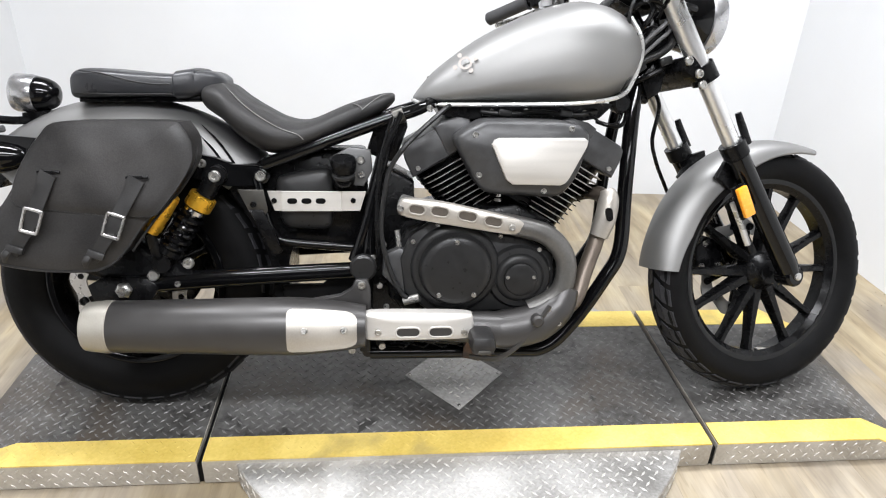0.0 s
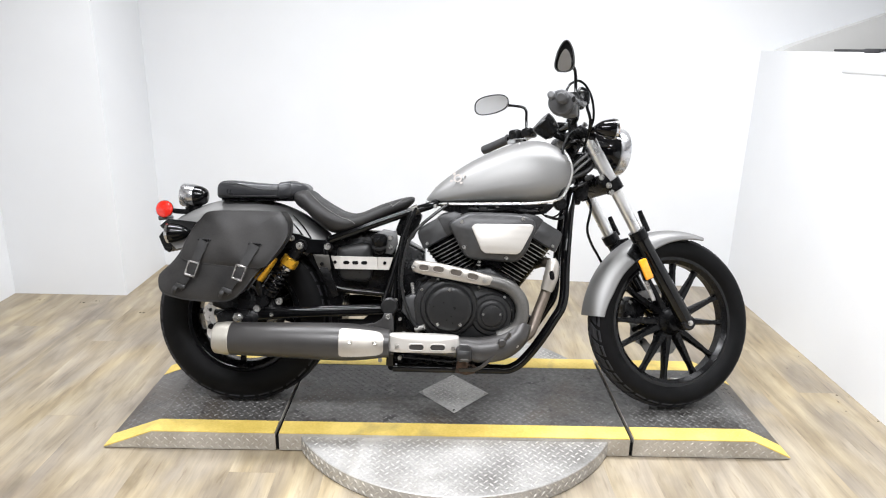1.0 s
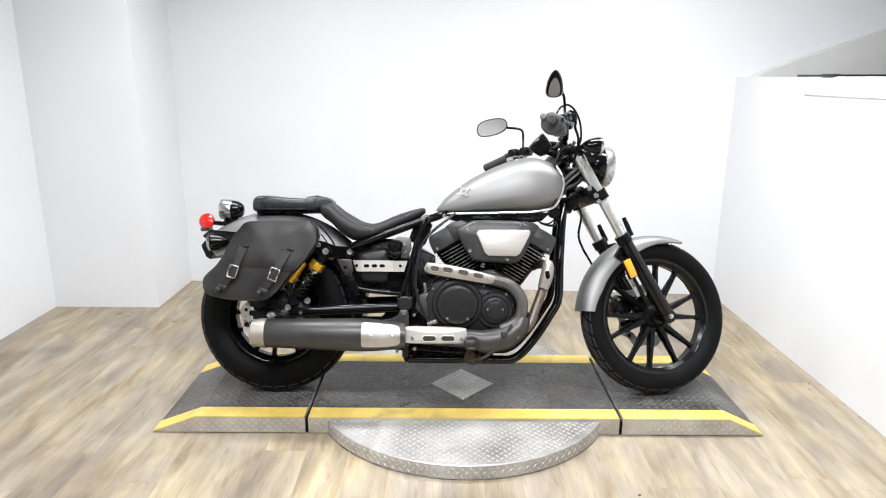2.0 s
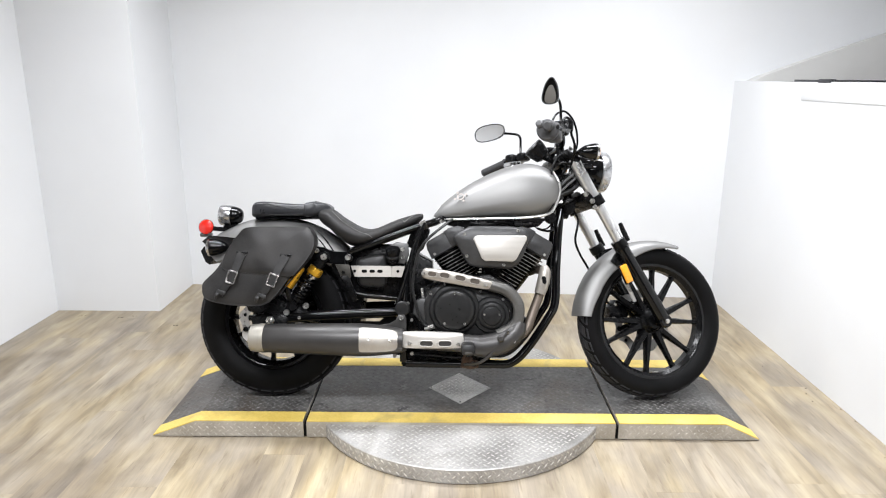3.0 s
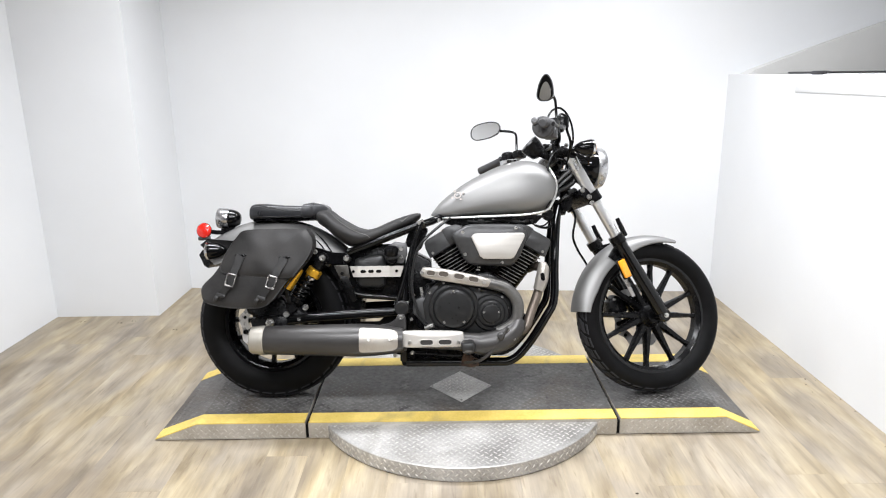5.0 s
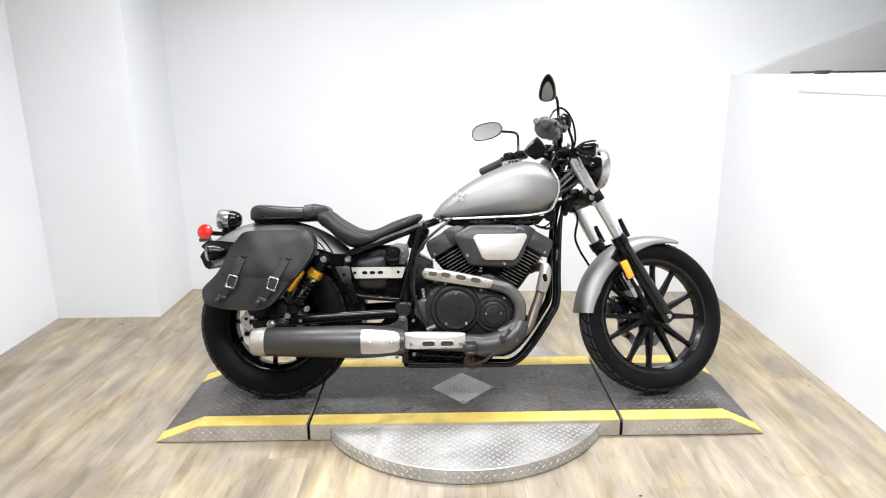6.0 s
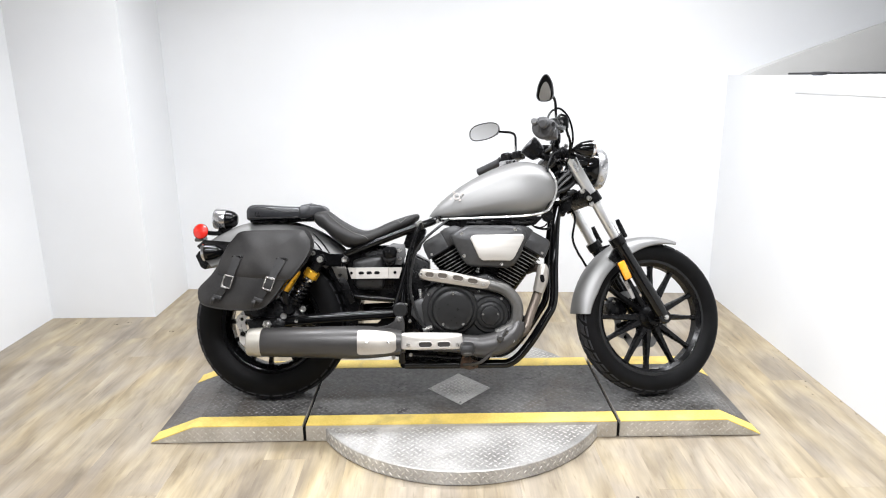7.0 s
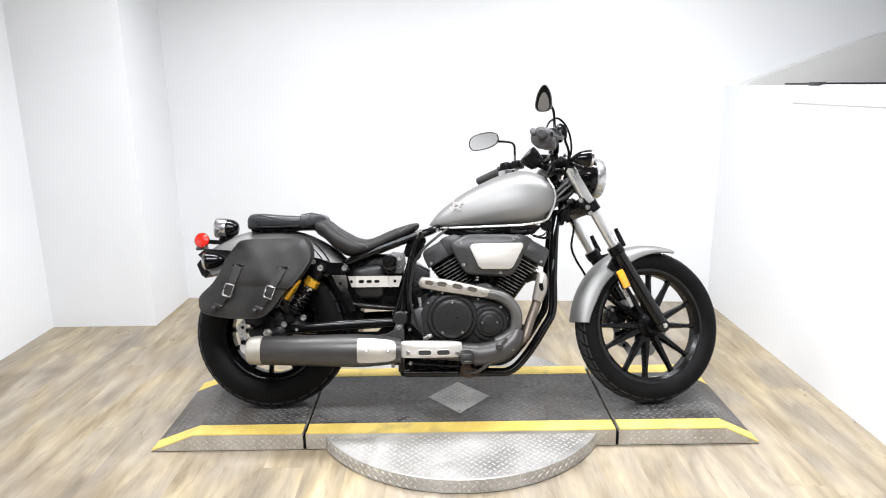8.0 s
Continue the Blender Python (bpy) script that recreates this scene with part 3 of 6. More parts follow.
def wheel(name, x, tyre_w, rim_r, rim_w, pairs, disc_y, metal, label):
    c = (x, 0, WR)
    hw = tyre_w / 2
    rr = WR
    side = rr - rim_r
    profile = [(-hw * 0.62, rim_r), (-hw * 0.9, rim_r + side * 0.2), (-hw, rim_r + side * 0.48), (-hw * 0.93, rim_r + side * 0.74), (-hw * 0.72, rim_r + side * 0.9),
               (-hw * 0.38, rr - 0.003), (0, rr), (hw * 0.38, rr - 0.003), (hw * 0.72, rim_r + side * 0.9), (hw * 0.93, rim_r + side * 0.74), (hw, rim_r + side * 0.48),
               (hw * 0.9, rim_r + side * 0.2), (hw * 0.62, rim_r)]
    w = part(name, lathe([(-rim_w / 2, rim_r - 0.010), (-rim_w / 2, rim_r + 0.006), (-rim_w / 2 + 0.008, rim_r + 0.006), (-rim_w / 2 + 0.014, rim_r - 0.014), (0, rim_r - 0.022),
                          (rim_w / 2 - 0.014, rim_r - 0.014), (rim_w / 2 - 0.008, rim_r + 0.006), (rim_w / 2, rim_r + 0.006), (rim_w / 2, rim_r - 0.010),
                          (rim_w * 0.30, rim_r - 0.024), (-rim_w * 0.30, rim_r - 0.024)], c, (0, 1, 0), 72, closed=True), M_RIM, bike, label)
    for sd in (-1, 1):
        part("rim_lip", lathe([(sd * rim_w / 2, rim_r - 0.011), (sd * (rim_w / 2 + 0.002), rim_r - 0.008), (sd * (rim_w / 2 + 0.002), rim_r + 0.004), (sd * rim_w / 2, rim_r + 0.0065)], c, (0, 1, 0), 72, closed=True), M_GLOSS, w)
    tyre = part("tyre", lathe(profile, c, (0, 1, 0), 84, closed=True), M_RUBBER, w, "black road tyre with worn tread")
    # tread blocks between slanting grooves
    bm = bmesh.new()
    n = 34
    for i in range(n):
        for s in (-1, 1):
            a0 = math.tau * (i + (0.5 if s > 0 else 0)) / n
            for u0, u1, da in ((0.08, 0.42, 0.00), (0.47, 0.86, 0.055)):
                ring = []
                for u, a in ((u0, a0 + da), (u1, a0 + da + 0.045), (u1, a0 + da + 0.045 + math.tau / n * 0.74), (u0, a0 + da + math.tau / n * 0.74)):
                    y = s * hw * u
                    r = float(np.interp(u, (0, 0.38, 0.72, 0.93), (rr, rr - 0.003, rim_r + side * 0.9, rim_r + side * 0.74)))
                    ring.append((y, r, a))
                low = [bm.verts.new((x + (r - 0.002) * math.cos(a), y, WR + (r - 0.002) * math.sin(a))) for y, r, a in ring]
                top = [bm.verts.new((x + (r + 0.0036) * math.cos(a), y, WR + (r + 0.0036) * math.sin(a))) for y, r, a in ring]
                bm.faces.new(top)
                for k in range(4):
                    bm.faces.new((low[k], low[(k + 1) % 4], top[(k + 1) % 4], top[k]))
    tagged(part("tread", bm, M_TREAD, tyre, flat=True), kind="stuff")
    part("hub", lathe([(-0.055, 0.026), (-0.053, 0.031), (-0.040, 0.034), (-0.028, 0.046), (-0.018, 0.053), (0.018, 0.053), (0.028, 0.046), (0.055, 0.034)], c, (0, 1, 0), 32), M_SATIN, w)
    for i in range(pairs):
        for d in (-13, 13):
            mid, tip = math.tau * i / pairs + radians(11), math.tau * i / pairs + radians(11 + d)
            bm = bmesh.new()
            rings = []
            for k, wd, th in ((0.0, 0.0185, 0.022), (0.35, 0.0140, 0.018), (0.85, 0.0088, 0.014), (1.0, 0.0105, 0.016)):
                p = Vector((x + 0.032 * math.cos(mid + radians(d * 0.6)), 0, WR + 0.032 * math.sin(mid + radians(d * 0.6)))).lerp(
                    Vector((x + (rim_r - 0.022) * math.cos(tip), 0, WR + (rim_r - 0.022) * math.sin(tip))), k)
                e = Vector((-math.sin(tip), 0, math.cos(tip)))
                rings.append([p + e * wd * u + Vector((0, th * v, 0)) for u, v in ((-0.6, -1), (0.6, -1), (1, -0.4), (1, 0.6), (0.5, 1), (-0.5, 1), (-1, 0.6), (-1, -0.4))])
            part("spoke", skin(bm, rings), M_SATIN, w)
    # brake disc with a waved rim on a spider
    bm = bmesh.new()
    rings = []
    n = 108
    for y, inner in ((-0.0025, 0), (0.0025, 0), (0.0025, 1), (-0.0025, 1)):
        rings.append([(x + rad * math.cos(a), disc_y + y, WR + rad * math.sin(a)) for a, rad in
                      ((math.tau * k / n, 0.096 + 0.004 * math.sin(math.tau * k / n * 9) if inner else 0.130 + 0.007 * math.sin(math.tau * k / n * 9)) for k in range(n))])
    disc = part("brake_disc", skin(bm, rings, wrap=True), metal, w, "waved steel brake disc")
    for i in range(6):
        a = math.tau * (i + 0.3) / 6
        part("disc_arm", tube([(x + 0.03 * math.cos(a - 0.3), disc_y * 0.9, WR + 0.03 * math.sin(a - 0.3)), (x + 0.10 * math.cos(a), disc_y, WR + 0.10 * math.sin(a))], 0.010, 8, flat=0.5), M_SATIN, disc)
        a2 = a + 0.5
        part("disc_hole", lathe([(-0.0032, 0.007), (0.0032, 0.007)], (x + 0.113 * math.cos(a2), disc_y, WR + 0.113 * math.sin(a2)), (0, 1, 0), 10), M_SATIN, disc)
    for i in range(6):
        a = math.tau * i / 6
        bolt(x + 0.112 * math.cos(a + 0.3), disc_y - 0.003, WR + 0.112 * math.sin(a + 0.3), 0.0105, disc, axis=(0, -1, 0), material=M_SATIN)
    return w


rear_wheel = wheel("rear_wheel", XR, 0.148, 0.199, 0.11, 6, -0.085, M_DISC, "black cast rear wheel")
front_wheel = front(wheel("front_wheel", XF, 0.102, 0.238, 0.062, 6, 0.062, M_DISC_DARK, "black cast front wheel"))

part("balance_weight", block((0.030, 0.012, 0.005), pose(XF + 0.014, -0.012, WR - 0.2125, 0, 4, 0), 0.0015), M_BOLT, front_wheel, "small zinc balance weight")

# frame
frame_tubes = part("frame", tube([(0.40, -0.035, 0.80), (0.385, -0.06, 0.70), (0.373, -0.085, 0.54), (0.368, -0.095, 0.40), (0.335, -0.10, 0.33), (0.261, -0.105, 0.22), (0.192, -0.11, 0.157), (0.10, -0.11, 0.150), (-0.235, -0.11, 0.152)], 0.0175, 14), M_GLOSS, bike, "gloss black tubular frame")
part("down_tube", tube([(0.40, 0.035, 0.80), (0.385, 0.06, 0.70), (0.373, 0.085, 0.54), (0.368, 0.095, 0.40), (0.335, 0.10, 0.33), (0.261, 0.105, 0.22), (0.192, 0.11, 0.157), (0.10, 0.11, 0.150), (-0.235, 0.11, 0.152)], 0.0155, 12), M_GLOSS, frame_tubes)
for s in (-1, 1):
    part("upper_rail", tube([(-0.07, s * 0.05, 0.745), (-0.10, s * 0.08, 0.735), (-0.125, s * 0.10, 0.724), (-0.19, s * 0.117, 0.703), (-0.30, s * 0.125, 0.663), (-0.462, s * 0.125, 0.602)], 0.014, 12), M_GLOSS, frame_tubes)
    part("seat_post_tube", tube([(-0.174, s * 0.12, 0.706), (-0.200, s * 0.128, 0.620), (-0.230, s * 0.134, 0.505), (-0.252, s * 0.134, 0.435), (-0.268, s * 0.130, 0.385)], 0.0135, 12), M_GLOSS, frame_tubes)
    part("pivot_tube", tube([(-0.216, s * 0.125, 0.545), (-0.232, s * 0.130, 0.45), (-0.238, s * 0.128, 0.36), (-0.243, s * 0.122, 0.25), (-0.245, s * 0.115, 0.16)], 0.0150, 12), M_GLOSS, frame_tubes)
    part("lower_rail", tube([(-0.479, s * 0.125, 0.575), (-0.462, s * 0.13, 0.49), (-0.445, s * 0.13, 0.45), (-0.415, s * 0.13, 0.430), (-0.267, s * 0.13, 0.416)], 0.011, 10), M_GLOSS, frame_tubes)
    part("rear_gusset", slab([(-0.77, 0.588), (-0.77, 0.614), (-0.62, 0.630), (-0.565, 0.618), (-0.526, 0.603), (-0.476, 0.600), (-0.456, 0.593), (-0.447, 0.579), (-0.454, 0.563), (-0.476, 0.556), (-0.54, 0.555), (-0.62, 0.574)], s * 0.106, s * 0.132, 0.007), M_GLOSS, frame_tubes)
part("head_stock", tube([(0.375, 0, 0.94), (0.455, 0, 0.80)], 0.030, 16), M_GLOSS, frame_tubes)
part("backbone", tube([(0.41, 0, 0.86), (0.25, 0, 0.82), (0.0, 0, 0.79), (-0.09, 0, 0.77)], 0.028, 12), M_GLOSS, frame_tubes)
part("cross_tube", tube([(-0.24, -0.11, 0.152), (-0.24, 0.11, 0.152)], 0.014, 10), M_GLOSS, frame_tubes)
part("clamp_band", lathe([(-0.012, 0.0155), (-0.012, 0.018), (0.012, 0.018), (0.012, 0.0155)], (-0.165, -0.112, 0.711), (-0.9, 0, -0.36), 16), M_TAN, frame_tubes)
bolt(-0.095, -0.100, 0.727, 0.008, frame_tubes)
for x, z, r in ((-0.468, 0.579, 0.012), (-0.592, 0.606, 0.010)):
    bolt(x, -0.133, z, r, frame_tubes)

# swingarm
swing = part("swingarm", tube([(-0.25, -0.125, 0.361), (-0.45, -0.128, 0.352), (-0.689, -0.13, 0.338), (-0.80, -0.13, 0.326)], [0.020, 0.021, 0.023, 0.021], 12, flat=0.7), M_GLOSS, bike, "gloss black swingarm")
part("far_arm", tube([(-0.25, 0.125, 0.361), (-0.45, 0.128, 0.352), (-0.80, 0.13, 0.326)], [0.020, 0.021, 0.021], 12, flat=0.7), M_GLOSS, swing)
part("pivot_cap", lathe([(0, 0.030), (0.016, 0.030), (0.022, 0.025), (0.022, 0.0)], (-0.246, -0.165, 0.380), (0, -1, 0), 20), M_COVER, swing, "black round pivot cap")
part("axle_nut", lathe([(0, 0.018), (0.010, 0.018), (0.014, 0.014), (0.016, 0.011), (0.022, 0.011), (0.022, 0.005)], (-0.775, -0.148, 0.327), (0, -1, 0), 6), M_BOLT, swing, "zinc axle nut")
part("axle_plate", slab([(-0.845, 0.30), (-0.855, 0.335), (-0.82, 0.355), (-0.72, 0.352), (-0.70, 0.33), (-0.72, 0.30)], -0.13, -0.148, 0.005), M_SATIN, swing)
part("shock_mount", slab([(-0.735, 0.345), (-0.70, 0.395), (-0.665, 0.40), (-0.63, 0.37), (-0.62, 0.34)], -0.125, -0.14, 0.004), M_SATIN, swing)
bolt(-0.71, -0.145, 0.359, 0.013, swing)
bolt(-0.634, -0.14, 0.385, 0.013, swing)
bolt(-0.66, -0.145, 0.338, 0.007, swing)
pulley = part("drive_pulley", lathe([(0.060, 0.03), (0.062, 0.118), (0.066, 0.124), (0.092, 0.124), (0.096, 0.118), (0.096, 0.03)], (XR, 0, WR), (0, 1, 0), 48), M_SATIN, bike, "black belt pulley behind the rear wheel")
part("belt", tube([(XR, 0.080, WR + 0.127), (-0.50, 0.080, 0.438), (-0.20, 0.080, 0.42)], 0.010, 8, flat=1.4), M_RUBBER, pulley, "black drive belt")
sector = [(XR + r * math.cos(a), WR + r * math.sin(a)) for r, angles in ((0.27, np.linspace(radians(-20), radians(75), 14)), (0.115, np.linspace(radians(75), radians(-20), 10))) for a in angles]
part("belt_guard", slab(sector, 0.100, 0.106), M_SATIN, pulley, "black belt guard")
caliper = part("rear_caliper", slab([(-0.872, 0.36), (-0.885, 0.40), (-0.86, 0.435), (-0.80, 0.445), (-0.74, 0.43), (-0.70, 0.385), (-0.68, 0.34), (-0.80, 0.335)], -0.092, -0.128, 0.012), M_SATIN, bike, "black rear brake caliper")
bolt(-0.86, -0.125, 0.41, 0.008, caliper)

# shocks
def shock(y, gold):
    top, low = Vector((-0.559, y, 0.582)), Vector((-0.687, y, 0.389))
    d = (low - top).normalized()
    ob = part("shock_absorber", tube([top, top + d * 0.05], 0.021, 16), M_SATIN, bike, "black coil shock absorber with a gold remote cylinder")
    part("preload_collar", lathe([(0.052, 0.022), (0.054, 0.029), (0.060, 0.030), (0.083, 0.030), (0.086, 0.024)], top, d, 22), gold, ob, "gold anodised collar")
    part("collar_ring", lathe([(0.087, 0.024), (0.087, 0.027), (0.096, 0.027), (0.096, 0.02)], top, d, 22), M_CHROME, ob)
    part("damper_rod", tube([top + d * 0.09, low], 0.012, 12), M_BEZEL, ob)
    q = d.to_track_quat("Z", "Y")
    coil = [top + q @ Vector((0.024 * math.cos(a), 0.024 * math.sin(a), 0.097 + 0.098 * a / (math.tau * 5.5))) for a in np.linspace(0, math.tau * 5.5, 90)]
    part("spring", tube(coil, 0.0062, 8, curve=False), M_GLOSS, ob, "gloss black coil spring")
    part("lower_cup", lathe([(0.192, 0.029), (0.205, 0.029), (0.212, 0.018), (0.235, 0.015)], top, d, 20), M_SATIN, ob)
    for p in (top, low):
        part("eye", lathe([(-0.018, 0.012), (-0.018, 0.021), (0.018, 0.021), (0.018, 0.012)], p, (0, 1, 0), 18), M_SATIN, ob)
    part("top_bolt", lathe([(0.018, 0.013), (0.023, 0.013), (0.0255, 0.011), (0.0255, 0.006), (0.022, 0.005), (0.022, 0.0)], top, (0, -1 if y < 0 else 1, 0), 14), M_BOLT, ob)
    r0, r1 = Vector((-0.648, y * 1.2, 0.545)), Vector((-0.696, y * 1.2, 0.470))
    rd = (r1 - r0).normalized()
    part("reservoir", lathe([(0, 0.012), (0.002, 0.019), (0.010, 0.021), (0.085, 0.021), (0.094, 0.019), (0.096, 0.010)], r0, rd, 20), gold, ob, "gold anodised remote cylinder")
    part("reservoir_bridge", tube([r1 + rd * 0.01, r1.lerp(low, 0.5) + Vector((0, 0, -0.02)), low + Vector((0, 0, 0.03))], 0.012, 10), M_SATIN, ob)
    return ob


shock(-0.145, M_GOLD)
shock(0.145, M_SATIN)

# rear fender: a U section swept round the wheel
def fender(name, cx, cz, radius, a0, a1, half, depth, label, flare=0.0, n=40, power=2.6, lip=0.72):
    bm = bmesh.new()
    rings = []
    for i in range(n + 1):
        t = i / n
        a = radians(a0 + (a1 - a0) * t)
        taper = min(1.0, lip + (1 - lip) * t / 0.4, 0.72 + 1.6 * (1 - t))
        rad = Vector((math.cos(a), 0, math.sin(a)))
        outer, inner = [], []
        for k in range(17):
            b = math.pi * k / 16
            c, s = math.cos(b), math.sin(b)
            y = half * math.copysign(abs(c) ** (2 / power), c)
            r = radius - depth * taper + depth * taper * abs(s) ** (2 / power)
            outer.append(Vector((cx, y, cz)) + rad * (r + flare * (1 - t)))
            inner.append(Vector((cx, y * 0.95, cz)) + rad * (r - 0.004 + flare * (1 - t)))
        rings.append(outer + inner[::-1])
    return part(name, skin(bm, rings), M_PAINT, bike, label)


rear_fender = fender("rear_fender", XR, WR, 0.428, 44, 133, 0.098, 0.135, "matte grey metallic rear fender")
part("fender_strut", slab([(-1.02, 0.60), (-1.06, 0.64), (-1.03, 0.665), (-0.85, 0.648), (-0.60, 0.612), (-0.60, 0.585), (-0.85, 0.615)], -0.104, -0.116, 0.004), M_GLOSS, rear_fender)
# two black tubes draw the shade in the fender's pressed creases
for k in range(2):
    part("crease", tube([(XR + (r - 0.020 * k) * math.cos(radians(a)), y - 0.007 * k, WR + (r - 0.020 * k) * math.sin(radians(a))) for a, r, y in ((64, 0.412, -0.072), (57, 0.398, -0.083), (50, 0.383, -0.0905), (46, 0.374, -0.093))], [0.0008, 0.003, 0.003, 0.001], 6), M_SATIN, rear_fender)

# rear lamps
tail = part("tail_lamp", lathe([(0.006, 0.012), (0.009, 0.022), (0.016, 0.029), (0.030, 0.0355), (0.048, 0.0385), (0.052, 0.038)], (-0.916, -0.02, 0.744), (-1, 0, 0.06), 24), M_GLOSS, bike, "gloss black round tail lamp with a chrome bezel")
part("bezel", lathe([(0.050, 0.036), (0.052, 0.0395), (0.060, 0.0415), (0.092, 0.0425), (0.098, 0.040), (0.096, 0.036)], (-0.916, -0.02, 0.744), (-1, 0, 0.06), 28, closed=True), M_BEZEL, tail, "chrome bezel")
part("lens", lathe([(0.094, 0.038), (0.102, 0.031), (0.106, 0.0)], (-0.916, -0.02, 0.744), (-1, 0, 0.06), 24), M_CLEAR, tail)
part("foot", slab([(-1.0, 0.675), (-1.0, 0.706), (-0.95, 0.712), (-0.91, 0.700), (-0.92, 0.672)], -0.04, 0.0, 0.006), M_SATIN, tail)
refl = part("side_reflector", lathe([(0, 0.024), (0.006, 0.030), (0.012, 0.031), (0.016, 0.028)], (-1.043, -0.10, 0.697), (0, -1, 0.1), 28), M_GLOSS, bike, "round red side reflector")
part("lens", lathe([(0.014, 0.0295), (0.018, 0.027), (0.021, 0.016), (0.022, 0.0)], (-1.043, -0.10, 0.697), (0, -1, 0.1), 28), M_RED, refl, "red lens")
part("stalk", tube([(-1.045, -0.10, 0.697), (-1.01, -0.06, 0.690), (-0.975, -0.02, 0.69)], 0.009, 8), M_SATIN, refl)


def indicator(x, y, z, d, parent, name, glass):
    """A bullet indicator whose lens faces along d."""
    ob = part(name, lathe([(-0.055, 0.006), (-0.048, 0.016), (-0.028, 0.027), (0.0, 0.034), (0.012, 0.035)], (x, y, z), d, 22), M_GLOSS, parent, "gloss black bullet indicator")
    part("ring", lathe([(0.010, 0.034), (0.012, 0.037), (0.020, 0.037), (0.022, 0.028)], (x, y, z), d, 22, closed=True), M_CHROME, ob)
    part("lens", lathe([(0.016, 0.034), (0.026, 0.027), (0.031, 0.012), (0.032, 0.0)], (x, y, z), d, 22), glass, ob)
    return ob


for s in (-1, 1):
    ob = indicator(-1.010, s * 0.115, 0.616, (-1, 0, -0.03), bike, "rear_indicator", M_CLEAR)
    part("stalk", tube([(-0.98, s * 0.11, 0.628), (-0.96, s * 0.06, 0.632), (-0.95, 0, 0.64)], 0.009, 8), M_SATIN, ob)
plate = part("plate_bracket", slab([(-1.055, 0.555), (-1.075, 0.60), (-1.06, 0.62), (-1.0, 0.60), (-0.955, 0.575), (-0.955, 0.56), (-1.02, 0.57), (-1.04, 0.545)], -0.09, 0.09, 0.004), M_SATIN, bike, "black number plate bracket")
part("plate_lamp", block((0.035, 0.06, 0.016), pose(-1.068, -0.04, 0.667, 0, -10, 0), 0.005), M_GREYPLASTIC, plate)

# tank
TANK = [(-0.128, 0.742, 0.752, 0.030, 0.4), (-0.115, 0.737, 0.770, 0.060, 0.35), (-0.074, 0.732, 0.815, 0.088, 0.32), (0.021, 0.730, 0.884, 0.118, 0.32), (0.139, 0.730, 0.942, 0.138, 0.34),
        (0.234, 0.732, 0.969, 0.142, 0.36), (0.310, 0.742, 0.962, 0.132, 0.42), (0.362, 0.770, 0.934, 0.117, 0.5), (0.388, 0.803, 0.905, 0.092, 0.5), (0.402, 0.840, 0.872, 0.045, 0.5)]
tank = part("fuel_tank", body_loft(stations(TANK, 44), 40, 2.5), M_PAINT, bike, "matte grey metallic teardrop fuel tank")
for s in (-1, 1):
    line = [(x, s * (w * 0.88 + 0.004), z0 + (z1 - z0) * 0.045) for x, z0, z1, w, k in TANK[:7]] + [(0.347, s * 0.108, 0.766), (0.367, s * 0.099, 0.795), (0.379, s * 0.101, 0.830), (0.383, s * 0.100, 0.860), (0.376, s * 0.099, 0.893), (0.355, s * 0.087, 0.932)]
    part("tank_seam", tube(line, 0.0048, 8), M_SEAM, tank, "bright pressed seam")
    # thin black tube painted in as the shadow line along the seam
    part("seam_groove", tube([(x - 0.011, y * 1.045, z + 0.004) for x, y, z in line[7:-1]], 0.0022, 8), M_SATIN, tank, "black line drawing the shade beside the seam")
bm = lathe([(0, 0.010), (0, 0.0155), (0.0008, 0.0155), (0.0008, 0.010)], (-0.018, -0.1035, 0.826), (-0.25, -0.86, 0.42), 18, closed=True)
for dx, dz in ((-0.022, -0.010), (0.022, 0.010), (-0.012, 0.016), (0.012, -0.016)):
    lathe([(0, 0.0055), (0.0008, 0.0055), (0.0008, 0)], (-0.018 + dx, -0.1035 - 0.2 * dx + 0.35 * dz, 0.826 + dz), (-0.25, -0.86, 0.42), 10, bm=bm)
part("badge", bm, M_BADGE, tank, "small pale badge")
part("filler_cap", lathe([(0, 0.036), (0.012, 0.036), (0.016, 0.030), (0.017, 0.0)], (0.20, 0, 0.960), (-0.1, 0, 1), 28), M_CHROME, tank, "chrome filler cap")

# seats
SEAT = [(-0.596, 0.735, 0.765, 0.085, 0.5), (-0.585, 0.715, 0.776, 0.110, 0.5), (-0.55, 0.690, 0.776, 0.130, 0.5), (-0.515, 0.655, 0.750, 0.142, 0.5), (-0.47, 0.626, 0.722, 0.150, 0.55), (-0.425, 0.620, 0.700, 0.150, 0.55),
        (-0.37, 0.636, 0.696, 0.142, 0.5), (-0.288, 0.668, 0.730, 0.118, 0.5), (-0.215, 0.705, 0.754, 0.085, 0.5), (-0.182, 0.730, 0.759, 0.055, 0.5), (-0.172, 0.742, 0.755, 0.025, 0.5)]
seat = part("rider_seat", body_loft(stations(SEAT, 40), 32, 2.6), M_SEAT, bike, "black vinyl solo seat with grey stitching")
def seat_stitch(rows, lift=0.0006):
    """Thread laid on the seat: rows of x and how far round from the top edge it lies, in degrees."""
    ST = stations(SEAT, 160)
    pts = []
    for x, deg in rows:
        x0, z0, z1, w, k = min(ST, key=lambda r: abs(r[0] - x))
        c, q = math.cos(radians(deg)), math.sin(radians(deg))
        zm = z0 + (z1 - z0) * k
        pts.append((x, -w * abs(c) ** (2 / 2.6) - lift, zm + ((z1 - zm) if q > 0 else (zm - z0)) * math.copysign(abs(q) ** (2 / 2.6), q) + lift))
    return part("stitch", tube(pts, 0.0012, 6), M_THREAD, seat)


